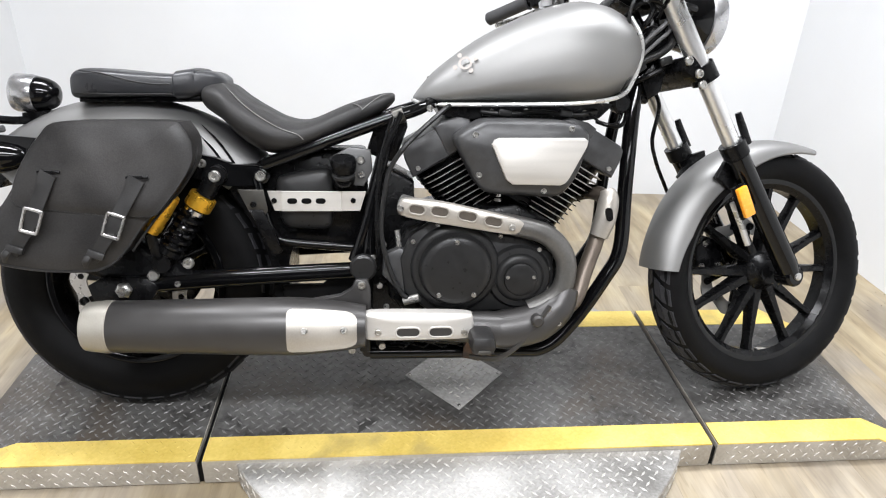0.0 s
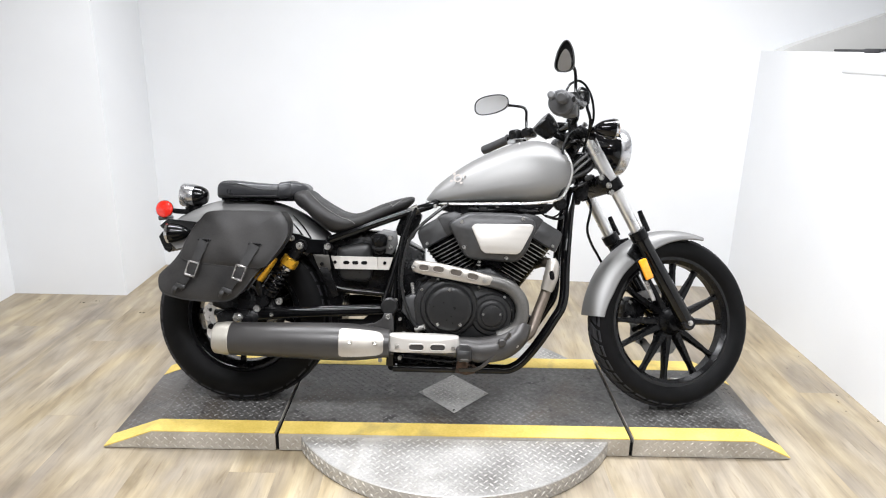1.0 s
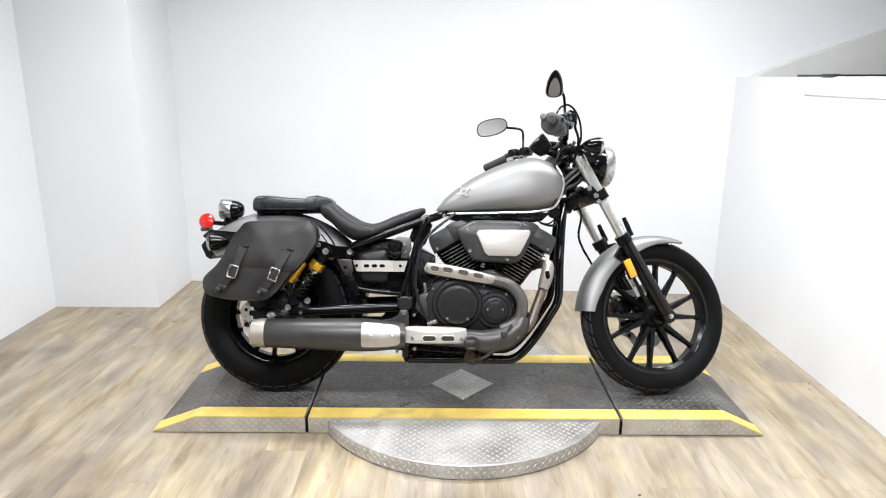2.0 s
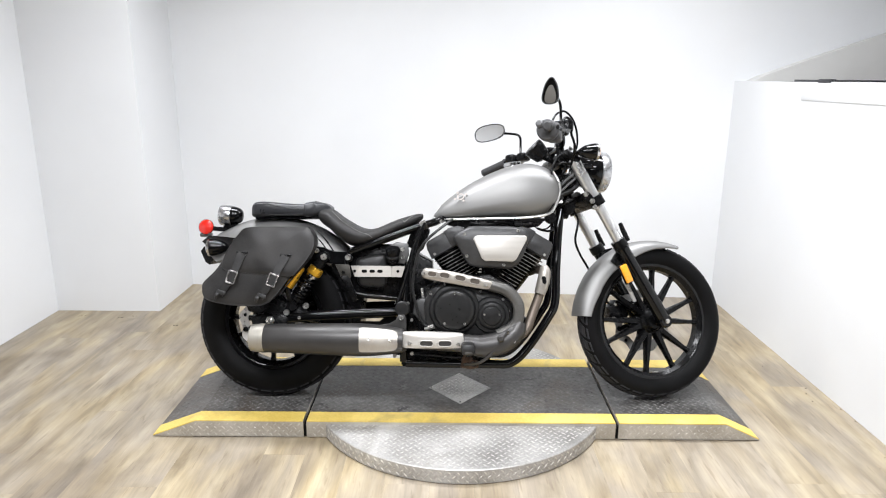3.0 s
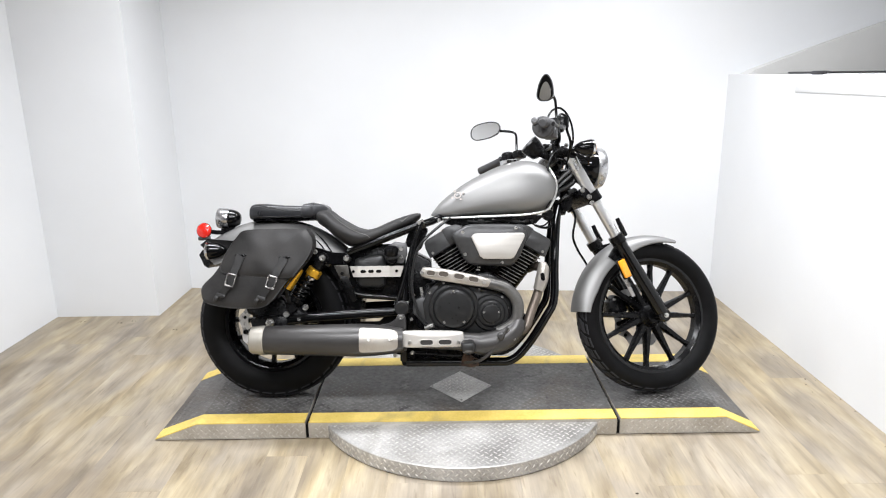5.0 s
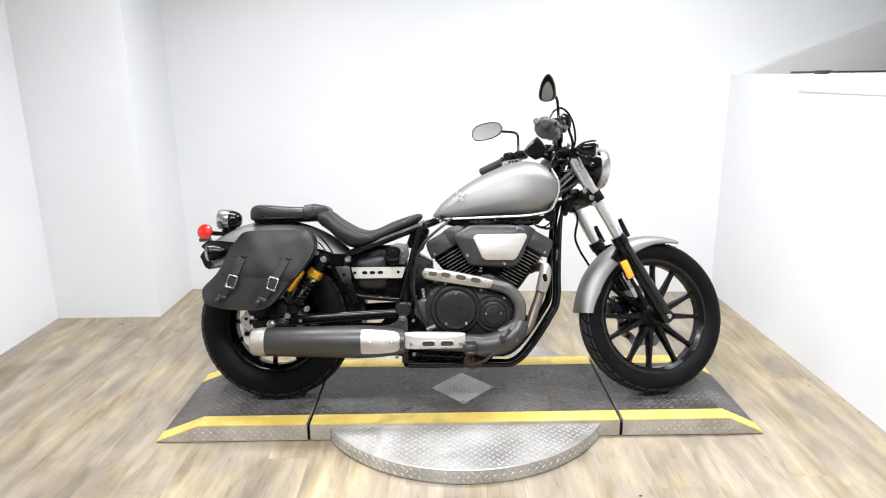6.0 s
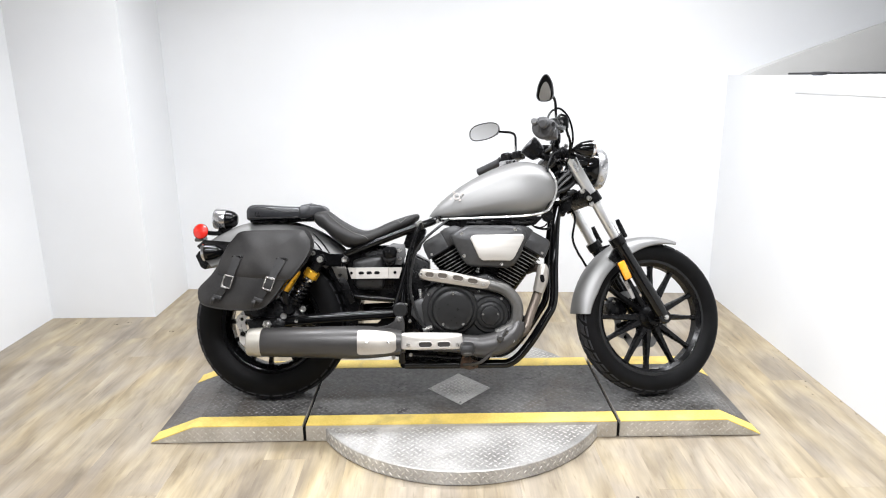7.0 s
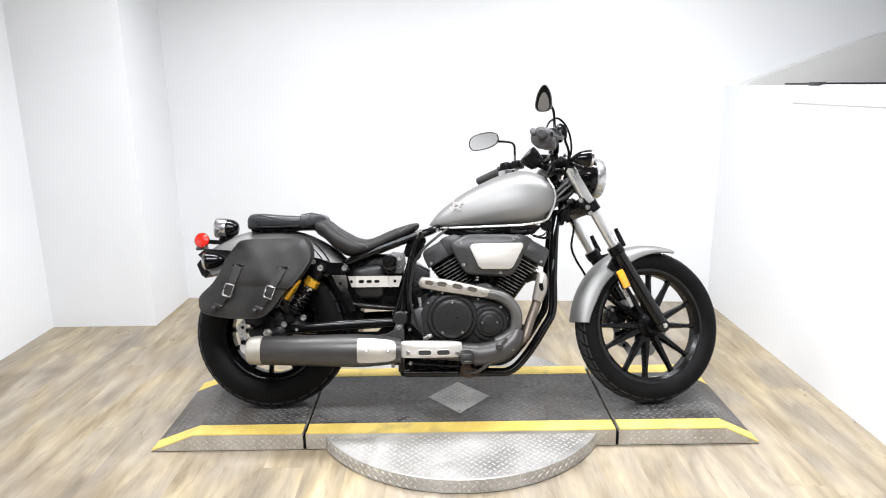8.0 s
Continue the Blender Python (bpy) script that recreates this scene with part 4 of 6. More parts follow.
seat_stitch([(-0.555, 70), (-0.53, 55), (-0.50, 45), (-0.46, 36), (-0.42, 25), (-0.385, 8), (-0.372, -8)])
seat_stitch([(-0.275, 70), (-0.262, 45), (-0.250, 22), (-0.245, 5)])
seat_stitch([(-0.245, 8), (-0.225, 28), (-0.205, 45), (-0.187, 62)])
PAD = [(-0.866, 0.748, 0.772, 0.080, 0.5), (-0.862, 0.740, 0.790, 0.098, 0.5), (-0.846, 0.738, 0.803, 0.106, 0.5), (-0.80, 0.740, 0.804, 0.108, 0.5), (-0.72, 0.743, 0.797, 0.105, 0.5), (-0.64, 0.744, 0.795, 0.100, 0.5),
       (-0.605, 0.746, 0.802, 0.094, 0.5), (-0.575, 0.752, 0.800, 0.078, 0.5), (-0.556, 0.764, 0.789, 0.055, 0.5), (-0.550, 0.770, 0.781, 0.030, 0.5)]
pad = part("pillion_pad", body_loft(stations(PAD, 40), 36, 5.0), M_PAD, bike, "smooth black pillion pad with a strap")
part("strap", body_loft([(-0.650, 0.741, 0.798, 0.103, 0.5), (-0.646, 0.739, 0.802, 0.106, 0.5), (-0.628, 0.740, 0.805, 0.104, 0.5), (-0.610, 0.743, 0.808, 0.098, 0.5), (-0.606, 0.745, 0.805, 0.095, 0.5)], 36, 4.5), M_PAD, pad)
part("pad_base", body_loft([(-0.85, 0.730, 0.744, 0.09, 0.5), (-0.60, 0.734, 0.752, 0.08, 0.5)], 20, 4), M_SATIN, pad)
for rows in ([(-0.838, 0.798), (-0.79, 0.792), (-0.735, 0.778), (-0.69, 0.772), (-0.655, 0.772)], [(-0.852, 0.752), (-0.78, 0.750), (-0.70, 0.751), (-0.655, 0.752)]):
    part("piping", tube([(x, -float(np.interp(x, [r[0] for r in PAD], [r[3] for r in PAD])) - 0.0005, z) for x, z in rows], 0.0016, 6), M_STRAP, pad)

# saddlebag
BAG = [(-0.86, 0.688), (-0.732, 0.690), (-0.630, 0.686), (-0.597, 0.655), (-0.600, 0.618), (-0.625, 0.572), (-0.684, 0.505), (-0.731, 0.440), (-0.762, 0.412), (-0.805, 0.401), (-0.904, 0.404), (-0.985, 0.421), (-1.010, 0.445), (-1.012, 0.485), (-0.965, 0.535), (-0.925, 0.60), (-0.895, 0.655)]
FLAP = [(-0.850, 0.699), (-0.767, 0.703), (-0.702, 0.704), (-0.640, 0.703), (-0.612, 0.702), (-0.606, 0.698), (-0.588, 0.668), (-0.587, 0.625), (-0.614, 0.576), (-0.650, 0.529), (-0.664, 0.517), (-0.684, 0.514), (-0.745, 0.516), (-0.806, 0.521), (-0.870, 0.528), (-0.918, 0.535), (-0.934, 0.544), (-0.938, 0.556), (-0.926, 0.598), (-0.900, 0.645), (-0.880, 0.672)]


def hide(outline, y_back, y_front, edge, sag):
    """Stiff leather over a filled shape: a square edge of the given depth, a front that swells slowly and sags unevenly."""
    line = [(p.x, p.z) for p in smooth_path([(x, 0, z) for x, z in outline], 4, True)]
    n = len(line)
    cx, cz = sum(p[0] for p in line) / n, sum(p[1] for p in line) / n
    rings = [[Vector((cx + (x - cx) * 0.985, y_back, cz + (z - cz) * 0.985)) for x, z in line], [Vector((x, y_front + edge + 0.010, z)) for x, z in line]]
    for k, lift in ((1.0, edge), (0.992, edge - 0.0022), (0.97, edge * 0.80), (0.92, edge * 0.58), (0.84, edge * 0.38), (0.74, edge * 0.24), (0.62, edge * 0.13), (0.5, edge * 0.06), (0.38, edge * 0.02), (0.26, 0), (0.14, 0), (0.03, 0)):
        ring = []
        for x, z in line:
            px, pz = cx + (x - cx) * k, cz + (z - cz) * k
            wave = sag * min(1.0, 4 * (1 - k) + 0.15) * (math.sin(17 * px + 9 * pz + 0.6) * 0.6 + math.sin(41 * pz - 13 * px) * 0.35 + math.sin(63 * px + 27 * pz) * 0.2)
            ring.append(Vector((px, y_front + lift + wave, pz)))
        rings.append(ring)
    return skin(bmesh.new(), rings)


bag = part("saddlebag", hide(BAG, -0.12, -0.220, 0.016, 0.0030), M_LEATHER, bike, "grey-black leather saddlebag with two buckled straps", angle=50)
part("flap", hide(FLAP, -0.130, -0.233, 0.012, 0.0035), M_LEATHER, bag, "leather flap", angle=50)
part("flap_edge", tube([(x, -0.2205, z) for x, z in FLAP[6:18]], 0.0022, 6), M_STRAP, bag)
part("bag_edge", tube([(x, -0.204, z) for x, z in BAG[4:14]], [0.0035, 0.0035, 0.0035, 0.0035, 0.0035, 0.0012], 6), M_STRAP, bag)
part("gusset_edge", tube([(x + 0.010, -0.185, z - 0.004) for x, z in BAG[3:8]], 0.0028, 6), M_STRAP, bag)


def bag_strap(p0, p1, p2):
    y = -0.238
    rings = []
    for (x, z), w, yy in ((p0, 0.0165, y), ((p0[0] * 0.5 + p1[0] * 0.5, p0[1] * 0.5 + p1[1] * 0.5), 0.014, y - 0.001), (p1, 0.013, y - 0.003), (p2, 0.012, -0.228), ((p2[0] + (p2[0] - p1[0]) * 0.22, p2[1] + (p2[1] - p1[1]) * 0.22), 0.0105, -0.222)):
        d = Vector((p2[0] - p0[0], 0, p2[1] - p0[1])).normalized()
        e = Vector((d.z, 0, -d.x))
        c = Vector((x, yy, z))
        rings.append([c + e * w, c + e * w + Vector((0, -0.004, 0)), c - e * w + Vector((0, -0.004, 0)), c - e * w])
    ob = part("strap", skin(bmesh.new(), rings), M_STRAP, bag, "black leather strap")
    d = Vector((p2[0] - p0[0], 0, p2[1] - p0[1])).normalized()
    e = Vector((d.z, 0, -d.x))
    d = (d + Vector((0, 0, -0.7))).normalized()
    e = Vector((d.z, 0, -d.x))
    c = Vector((p1[0], -0.247, p1[1]))
    bm = bmesh.new()
    loop = smooth_path([c + e * 0.0125 + d * 0.022, c + e * 0.0155 + d * 0.018, c + e * 0.0165 - d * 0.018, c + e * 0.0135 - d * 0.022, c - e * 0.0135 - d * 0.022, c - e * 0.0165 - d * 0.018, c - e * 0.0155 + d * 0.018, c - e * 0.0125 + d * 0.022], 3, True)
    rings = []
    for i, p in enumerate(loop):
        t = (loop[(i + 1) % len(loop)] - loop[i - 1]).normalized()
        nrm = Vector((0, -1, 0))
        b = t.cross(nrm)
        rings.append([p + 0.0034 * (math.cos(a) * b + math.sin(a) * nrm) for a in (math.tau * k / 6 for k in range(6))])
    part("buckle", skin(bm, rings, wrap=True), M_NICKEL, ob, "square nickel buckle")
    part("slit", block((0.044, 0.004, 0.006), pose(p0[0], -0.239, p0[1] + 0.002), 0.0015), M_SATIN, ob)
    part("loose_end", tube([(p2[0] - 0.006, -0.232, p2[1] + 0.006), (p2[0] - 0.018, -0.236, p2[1] - 0.010), (p2[0] - 0.022, -0.230, p2[1] - 0.026)], [0.006, 0.008, 0.004], 8, flat=0.5), M_STRAP, ob)
    part("keeper", block((0.034, 0.008, 0.014), Matrix.Translation((p2[0], -0.234, p2[1])) @ Matrix.Rotation(-math.atan2(e.z, e.x), 4, "Y"), 0.002), M_STRAP, ob)
    return ob


bag_strap((-0.856, 0.602), (-0.890, 0.510), (-0.930, 0.452))
bag_strap((-0.688, 0.592), (-0.735, 0.500), (-0.776, 0.440))
# the filled bag hangs further out towards its foot
HANG = Matrix(((1, 0, 0, 0), (0, 1, 0.15, -0.102), (0, 0, 1, -0.003), (0, 0, 0, 1)))
for ob in [bag] + list(bag.children_recursive):
    if ob.matrix_basis == Matrix.Identity(4):
        ob.data.transform(HANG)

# engine
CX, CZ = 0.10, 0.35
engine = part("engine", slab([(-0.19, 0.30), (-0.20, 0.40), (-0.15, 0.47), (-0.05, 0.50), (0.10, 0.52), (0.19, 0.47), (0.235, 0.40), (0.22, 0.30), (0.15, 0.225), (-0.10, 0.215)], -0.155, 0.155, 0.02), M_SATIN, bike, "black air-cooled V-twin engine")


def cylinder_bank(tilt, name):
    d = Vector((math.sin(radians(tilt)), 0, math.cos(radians(tilt))))
    e = Vector((d.z, 0, -d.x))
    q = Matrix((e, Vector((0, 1, 0)), d)).transposed().to_4x4()

    def at(k, u=0.0, y=0.0):
        return Matrix.Translation(Vector((CX, y, CZ)) + d * k + e * u) @ q
    bank = part(name, tube([Vector((CX, 0, CZ)) + d * 0.10, Vector((CX, 0, CZ)) + d * 0.32], [0.060, 0.086], 28), M_SATIN, engine, "black finned cylinder")
    for i in range(13):
        k = 0.128 + 0.0138 * i
        hw = 0.053 + 0.034 * i / 12
        bm = bmesh.new()
        rings = []
        for z, g in ((-0.0020, 0.0), (0.0003, 0.0)):
            ring = []
            for a in np.linspace(0, math.tau, 28, endpoint=False):
                c, s = math.cos(a), math.sin(a)
                ring.append(at(k) @ Vector((hw * math.copysign(abs(c) ** 0.45, c), (0.062 + 0.5 * hw) * math.copysign(abs(s) ** 0.45, s), z)))
            rings.append(ring)
        skin(bm, rings)
        bmesh.ops.recalc_face_normals(bm, faces=bm.faces)
        for f in bm.faces:
            f.material_index = 1 if len(f.verts) == 4 and f.normal.y < -0.85 else 0
        part("fin", bm, [M_SATIN, M_FIN], bank)

    def profile(rows):
        return [(p.x, p.z) for p in (at(k, u if tilt < 0 else -u).translation for u, k in rows)]
    head = part("head_cover", slab(profile([(-0.091, 0.308), (-0.087, 0.352), (-0.080, 0.374), (-0.068, 0.381), (0.028, 0.381), (0.066, 0.372), (0.083, 0.356), (0.085, 0.308)]), -0.108, 0.108, 0.010), M_ENGINE, engine, "dark grey cylinder head cover")
    part("head_cap", slab(profile([(0.004, 0.312), (0.006, 0.384), (0.030, 0.386), (0.068, 0.375), (0.084, 0.360), (0.086, 0.312)]), -0.112, 0.112, 0.006), M_ENGINE, head)
    for u in (-0.07, 0.07):
        p = at(0.322, u, -0.108).translation
        bolt(p.x, p.y, p.z, 0.006, head)
    return bank


cylinder_bank(-30, "rear_cylinder")
cylinder_bank(30, "front_cylinder")

clutch = part("clutch_cover", lathe([(0, 0.100), (0.030, 0.100), (0.038, 0.096), (0.042, 0.088), (0.042, 0.083), (0.046, 0.080), (0.058, 0.078), (0.063, 0.073), (0.065, 0.060), (0.066, 0.0)], (-0.041, -0.155, 0.381), (0, -1, 0), 56), M_COVER, engine, "round black clutch cover")
for a in (90, 234, 306):
    bolt(-0.041 + 0.066 * math.cos(radians(a)), -0.220, 0.381 + 0.066 * math.sin(radians(a)), 0.0058, clutch)
gen = part("pump_cover", lathe([(0, 0.074), (0.026, 0.074), (0.034, 0.068), (0.036, 0.056), (0.041, 0.053), (0.046, 0.045), (0.046, 0.038), (0.052, 0.036), (0.054, 0.030), (0.054, 0.0)], (0.105, -0.155, 0.358), (0, -1, 0), 44), M_COVER, engine, "round black stepped cover")
for a in (170, 10):
    bolt(0.105 + 0.03 * math.cos(radians(a)), -0.207, 0.358 + 0.03 * math.sin(radians(a)), 0.0045, gen)
side = part("side_case", slab([(-0.165, 0.40), (-0.14, 0.455), (-0.09, 0.49), (-0.01, 0.495), (0.05, 0.46), (0.12, 0.445), (0.185, 0.41), (0.19, 0.33), (0.14, 0.275), (-0.10, 0.275), (-0.155, 0.32)], -0.15, -0.180, 0.012), M_COVER, engine, "black engine side case")
for x, z in ((-0.135, 0.44), (-0.08, 0.478), (0.0, 0.482), (0.15, 0.42), (0.172, 0.375), (0.17, 0.33), (0.06, 0.452), (0.135, 0.29)):
    bolt(x, -0.180, z, 0.0055, side)
part("sprocket_case", slab([(-0.205, 0.36), (-0.20, 0.41), (-0.165, 0.425), (-0.13, 0.41), (-0.12, 0.34), (-0.16, 0.31)], -0.14, -0.172, 0.012), M_ENGINE, engine)
part("rear_mount", slab([(-0.245, 0.20), (-0.235, 0.52), (-0.20, 0.60), (-0.13, 0.56), (-0.12, 0.22)], -0.10, 0.10, 0.01), M_SATIN, engine)
part("rear_intake", block((0.07, 0.16, 0.10), pose(-0.19, 0, 0.66, 0, 20, 0), 0.012), M_SATIN, engine)
part("valley_cover", slab([(0.02, 0.45), (0.18, 0.45), (0.135, 0.62), (0.07, 0.62)], -0.055, 0.055, 0.008), M_SATIN, engine)
part("sump_guard", slab([(-0.235, 0.145), (-0.235, 0.26), (-0.05, 0.275), (0.16, 0.255), (0.10, 0.145)], -0.07, 0.07, 0.008), M_SATIN, engine)
part("oil_pan", slab([(-0.12, 0.215), (0.12, 0.215), (0.09, 0.165), (-0.09, 0.165)], -0.10, 0.10, 0.012), M_SATIN, engine)
part("oil_filter", lathe([(0, 0.036), (0.06, 0.036), (0.066, 0.030), (0.066, 0)], (0.215, 0.02, 0.315), (0.8, 0, -0.5), 24), M_SATIN, engine)
part("spark_lead", tube([(0.05, -0.09, 0.60), (0.052, -0.135, 0.56), (0.058, -0.10, 0.50)], 0.007, 8), M_SATIN, engine)
for k in range(4):
    part("lead_clip", lathe([(0, 0.004), (0, 0.009), (0.006, 0.009), (0.006, 0.004)], (0.060, -0.125, 0.522 + 0.011 * k), (0.1, 0, 1), 12), M_BOLT, engine)

# air cleaner
AIR = [(-0.045, 0.660), (-0.030, 0.681), (0.001, 0.699), (0.030, 0.708), (0.12, 0.708), (0.193, 0.706), (0.232, 0.695), (0.250, 0.668), (0.238, 0.62), (0.222, 0.58), (0.194, 0.547), (0.160, 0.540), (0.09, 0.544), (0.030, 0.549), (0.004, 0.567), (-0.018, 0.607)]
air = part("air_cleaner", pillow(AIR, -0.09, -0.205, 0.018, 0.02, 3), M_ENGINE, bike, "dark grey air cleaner with a pale cover plate")
part("cover_plate", slab([(0.030, 0.657), (0.036, 0.667), (0.047, 0.671), (0.230, 0.672), (0.238, 0.666), (0.237, 0.655), (0.202, 0.587), (0.194, 0.576), (0.183, 0.570), (0.077, 0.572), (0.063, 0.583)], -0.195, -0.214, 0.004), M_ALU, air, "pale brushed metal plate")
for x, z in ((-0.003, 0.676), (0.205, 0.690), (0.006, 0.590), (0.150, 0.556)):
    bolt(x, -0.192, z, 0.007, air)
part("air_back", slab([(-0.02, 0.69), (0.22, 0.69), (0.20, 0.58), (0.02, 0.58)], -0.02, -0.095, 0.01), M_SATIN, air)
throttle = part("throttle_body", block((0.20, 0.14, 0.05), pose(0.10, 0.0, 0.69), 0.012), M_SATIN, bike, "black throttle body under the tank")
part("intake_plenum", slab([(-0.085, 0.742), (-0.070, 0.712), (-0.02, 0.700), (0.03, 0.712), (0.09, 0.696), (0.25, 0.700), (0.30, 0.708), (0.335, 0.742)], -0.085, 0.085, 0.006), M_SATIN, throttle)
part("fuel_line", tube([(0.02, -0.092, 0.722), (0.08, -0.096, 0.716), (0.15, -0.094, 0.722), (0.24, -0.096, 0.716), (0.29, -0.088, 0.724)], 0.006, 8), M_COVER, throttle)
for x, z in ((0.045, 0.722), (0.125, 0.724), (0.188, 0.718), (0.262, 0.722)):
    bolt(x, -0.088, z, 0.006, throttle)
for x in (0.075, 0.215):
    part("connector", block((0.030, 0.026, 0.018), pose(x, -0.094, 0.720, 0, 8, 0), 0.004), M_COVER, throttle)
part("hose", tube([(0.30, -0.06, 0.70), (0.335, -0.09, 0.69), (0.36, -0.08, 0.70), (0.375, -0.05, 0.74)], 0.005, 8), M_SATIN, throttle)
horn = part("horn", lathe([(0, 0.012), (0.01, 0.022), (0.03, 0.024), (0.035, 0.018)], (0.345, -0.05, 0.742), (0.2, -1, 0), 18), M_SATIN, bike, "small black horn")
part("wire_loop", tube([(0.27, -0.10, 0.720), (0.29, -0.13, 0.700), (0.32, -0.13, 0.698), (0.345, -0.10, 0.712), (0.36, -0.06, 0.735)], 0.003, 6), M_SATIN, horn)

# exhaust
exhaust = part("exhaust", tube([(-0.16, -0.16, 0.520), (-0.10, -0.185, 0.510), (0.02, -0.192, 0.490), (0.099, -0.195, 0.477), (0.165, -0.195, 0.455), (0.206, -0.195, 0.405), (0.207, -0.195, 0.345), (0.182, -0.195, 0.308), (0.13, -0.195, 0.282)], 0.0235, 16), M_PIPE, bike, "grey two-into-one exhaust with pale heat shields")
part("front_pipe", tube([(0.270, -0.02, 0.520), (0.300, -0.05, 0.532), (0.322, -0.095, 0.518), (0.302, -0.122, 0.44), (0.270, -0.145, 0.36), (0.240, -0.172, 0.295), (0.19, -0.19, 0.268)], 0.0185, 14), M_PIPE2, exhaust, "bronzed steel front pipe")
part("front_shield", tube([(0.318, -0.118, 0.546), (0.321, -0.126, 0.525), (0.314, -0.132, 0.484), (0.300, -0.134, 0.440)], [0.016, 0.024, 0.026, 0.022], 14), M_WARM, exhaust, "pale heat shield")
part("shield_slot", slab(stadium(-0.016, 0.016, 0, 0.008), -0.004, 0.002), M_SATIN, exhaust).matrix_basis = Matrix.Translation((0.314, -0.157, 0.496)) @ Matrix.Rotation(radians(-100), 4, "Y")
part("collector", tube([(0.215, -0.19, 0.335), (0.195, -0.195, 0.290), (0.145, -0.200, 0.254), (0.07, -0.205, 0.240), (-0.005, -0.212, 0.250), (-0.26, -0.220, 0.264)], [0.027, 0.040, 0.046, 0.045, 0.036, 0.029], 22), M_MUFF, exhaust)
muff = part("muffler", lathe([(0.0, 0.046), (0.05, 0.054), (0.12, 0.0615), (0.17, 0.0635), (0.53, 0.0550), (0.533, 0.054)], (-0.240, -0.228, 0.262), (-1, 0, 0.014), 48), M_MUFF, bike, "dark grey cylindrical muffler with a pale end cap")
part("end_cap", lathe([(0.532, 0.0540), (0.534, 0.0560), (0.548, 0.0562), (0.584, 0.0515), (0.588, 0.047), (0.584, 0.043), (0.55, 0.041)], (-0.240, -0.228, 0.262), (-1, 0, 0.014), 48, closed=False), M_CAP, muff, "dull beige end cap")
part("muffler_bracket", slab([(-0.36, 0.312), (-0.298, 0.322), (-0.272, 0.337), (-0.262, 0.358), (-0.236, 0.358), (-0.229, 0.330), (-0.228, 0.215), (-0.30, 0.215)], -0.175, -0.196, 0.006), M_MUFF, muff)
bolt(-0.249, -0.196, 0.346, 0.0095, muff)
for x, z in ((-0.272, 0.203), (-0.205, 0.212)):
    bolt(x, -0.222, z, 0.008, muff)


def shield(outline, y0, y1, slots, parent, screws, metal, behind, bulge=0.008):
    ob = part("heat_shield", pillow(outline, y0, y1, bulge, 0.009, 3), metal, parent, "pale metal heat shield")
    for (x0, x1, z, r, tilt) in slots:
        cx = (x0 + x1) / 2
        # no hole is cut: a dark plate paints the slot's shaded depth
        slot = part("slot", slab(stadium(x0 - cx, x1 - cx, 0, r), -0.0035, 0.006), behind, ob, "dark plate drawn as a shaded slot over the pipe")
        loop = [Vector((x, -0.004, zz)) for x, zz in stadium(x0 - cx, x1 - cx, 0, r + 0.001, 8)]
        rings = []
        for i, p in enumerate(loop):
            out = (p - Vector((max(min(p.x, x1 - cx - r), x0 - cx + r), p.y, 0))).normalized()
            rings.append([p + out * 0.0022 * math.cos(a) + Vector((0, -0.0022 * math.sin(a), 0)) for a in (math.tau * q / 6 for q in range(6))])
        lip = part("slot_lip", skin(bmesh.new(), rings, wrap=True), metal, ob)
        for piece in (slot, lip):
            piece.matrix_basis = Matrix.Translation((cx, y1 + 0.003, z)) @ Matrix.Rotation(radians(tilt), 4, "Y")
    for x, z in screws:
        bolt(x, y1 + 0.001, z, 0.0075, ob, "screw")
    return ob


# curved shield wrapped on the muffler's front end
def muffler_point(x, deg, lift):
    r = float(np.interp(-0.240 - x, (0, 0.05, 0.12, 0.17, 0.53), (0.046, 0.054, 0.0615, 0.0635, 0.055))) + lift
    p = radians(deg)
    return Vector((x, -0.228 - r * math.cos(p), 0.262 + 0.014 * (-0.240 - x) + r * math.sin(p)))


rings = []
for x, half in ((-0.403, 40), (-0.400, 46), (-0.392, 49), (-0.35, 50), (-0.30, 50), (-0.280, 49), (-0.268, 45), (-0.261, 38), (-0.258, 30)):
    arc = np.linspace(9 - 0.88 * half, 9 + 0.88 * half, 15)
    rings.append([muffler_point(x, a, 0.0055) for a in arc] + [muffler_point(x, a, 0.0005) for a in arc[::-1]])
wrap = part("heat_shield", skin(bmesh.new(), rings), M_WARM, muff, "pale metal heat shield")
for x in (-0.366, -0.285):
    p = muffler_point(x, 11, 0.0055)
    bolt(p.x, p.y, p.z, 0.0075, wrap, "screw", (0, -0.96, 0.26))
shield([(-0.243, 0.275), (-0.232, 0.288), (-0.12, 0.288), (-0.02, 0.284), (-0.006, 0.272), (-0.006, 0.242), (-0.02, 0.228), (-0.12, 0.226), (-0.230, 0.227), (-0.243, 0.240)], -0.220, -0.260,
       [(-0.175, -0.122, 0.257, 0.010, 0), (-0.104, -0.051, 0.257, 0.010, 0)], exhaust, ((-0.213, 0.258), (-0.026, 0.256)), M_ALU, M_MUFF).matrix_basis = Matrix.Translation((0, 0, 0.010))
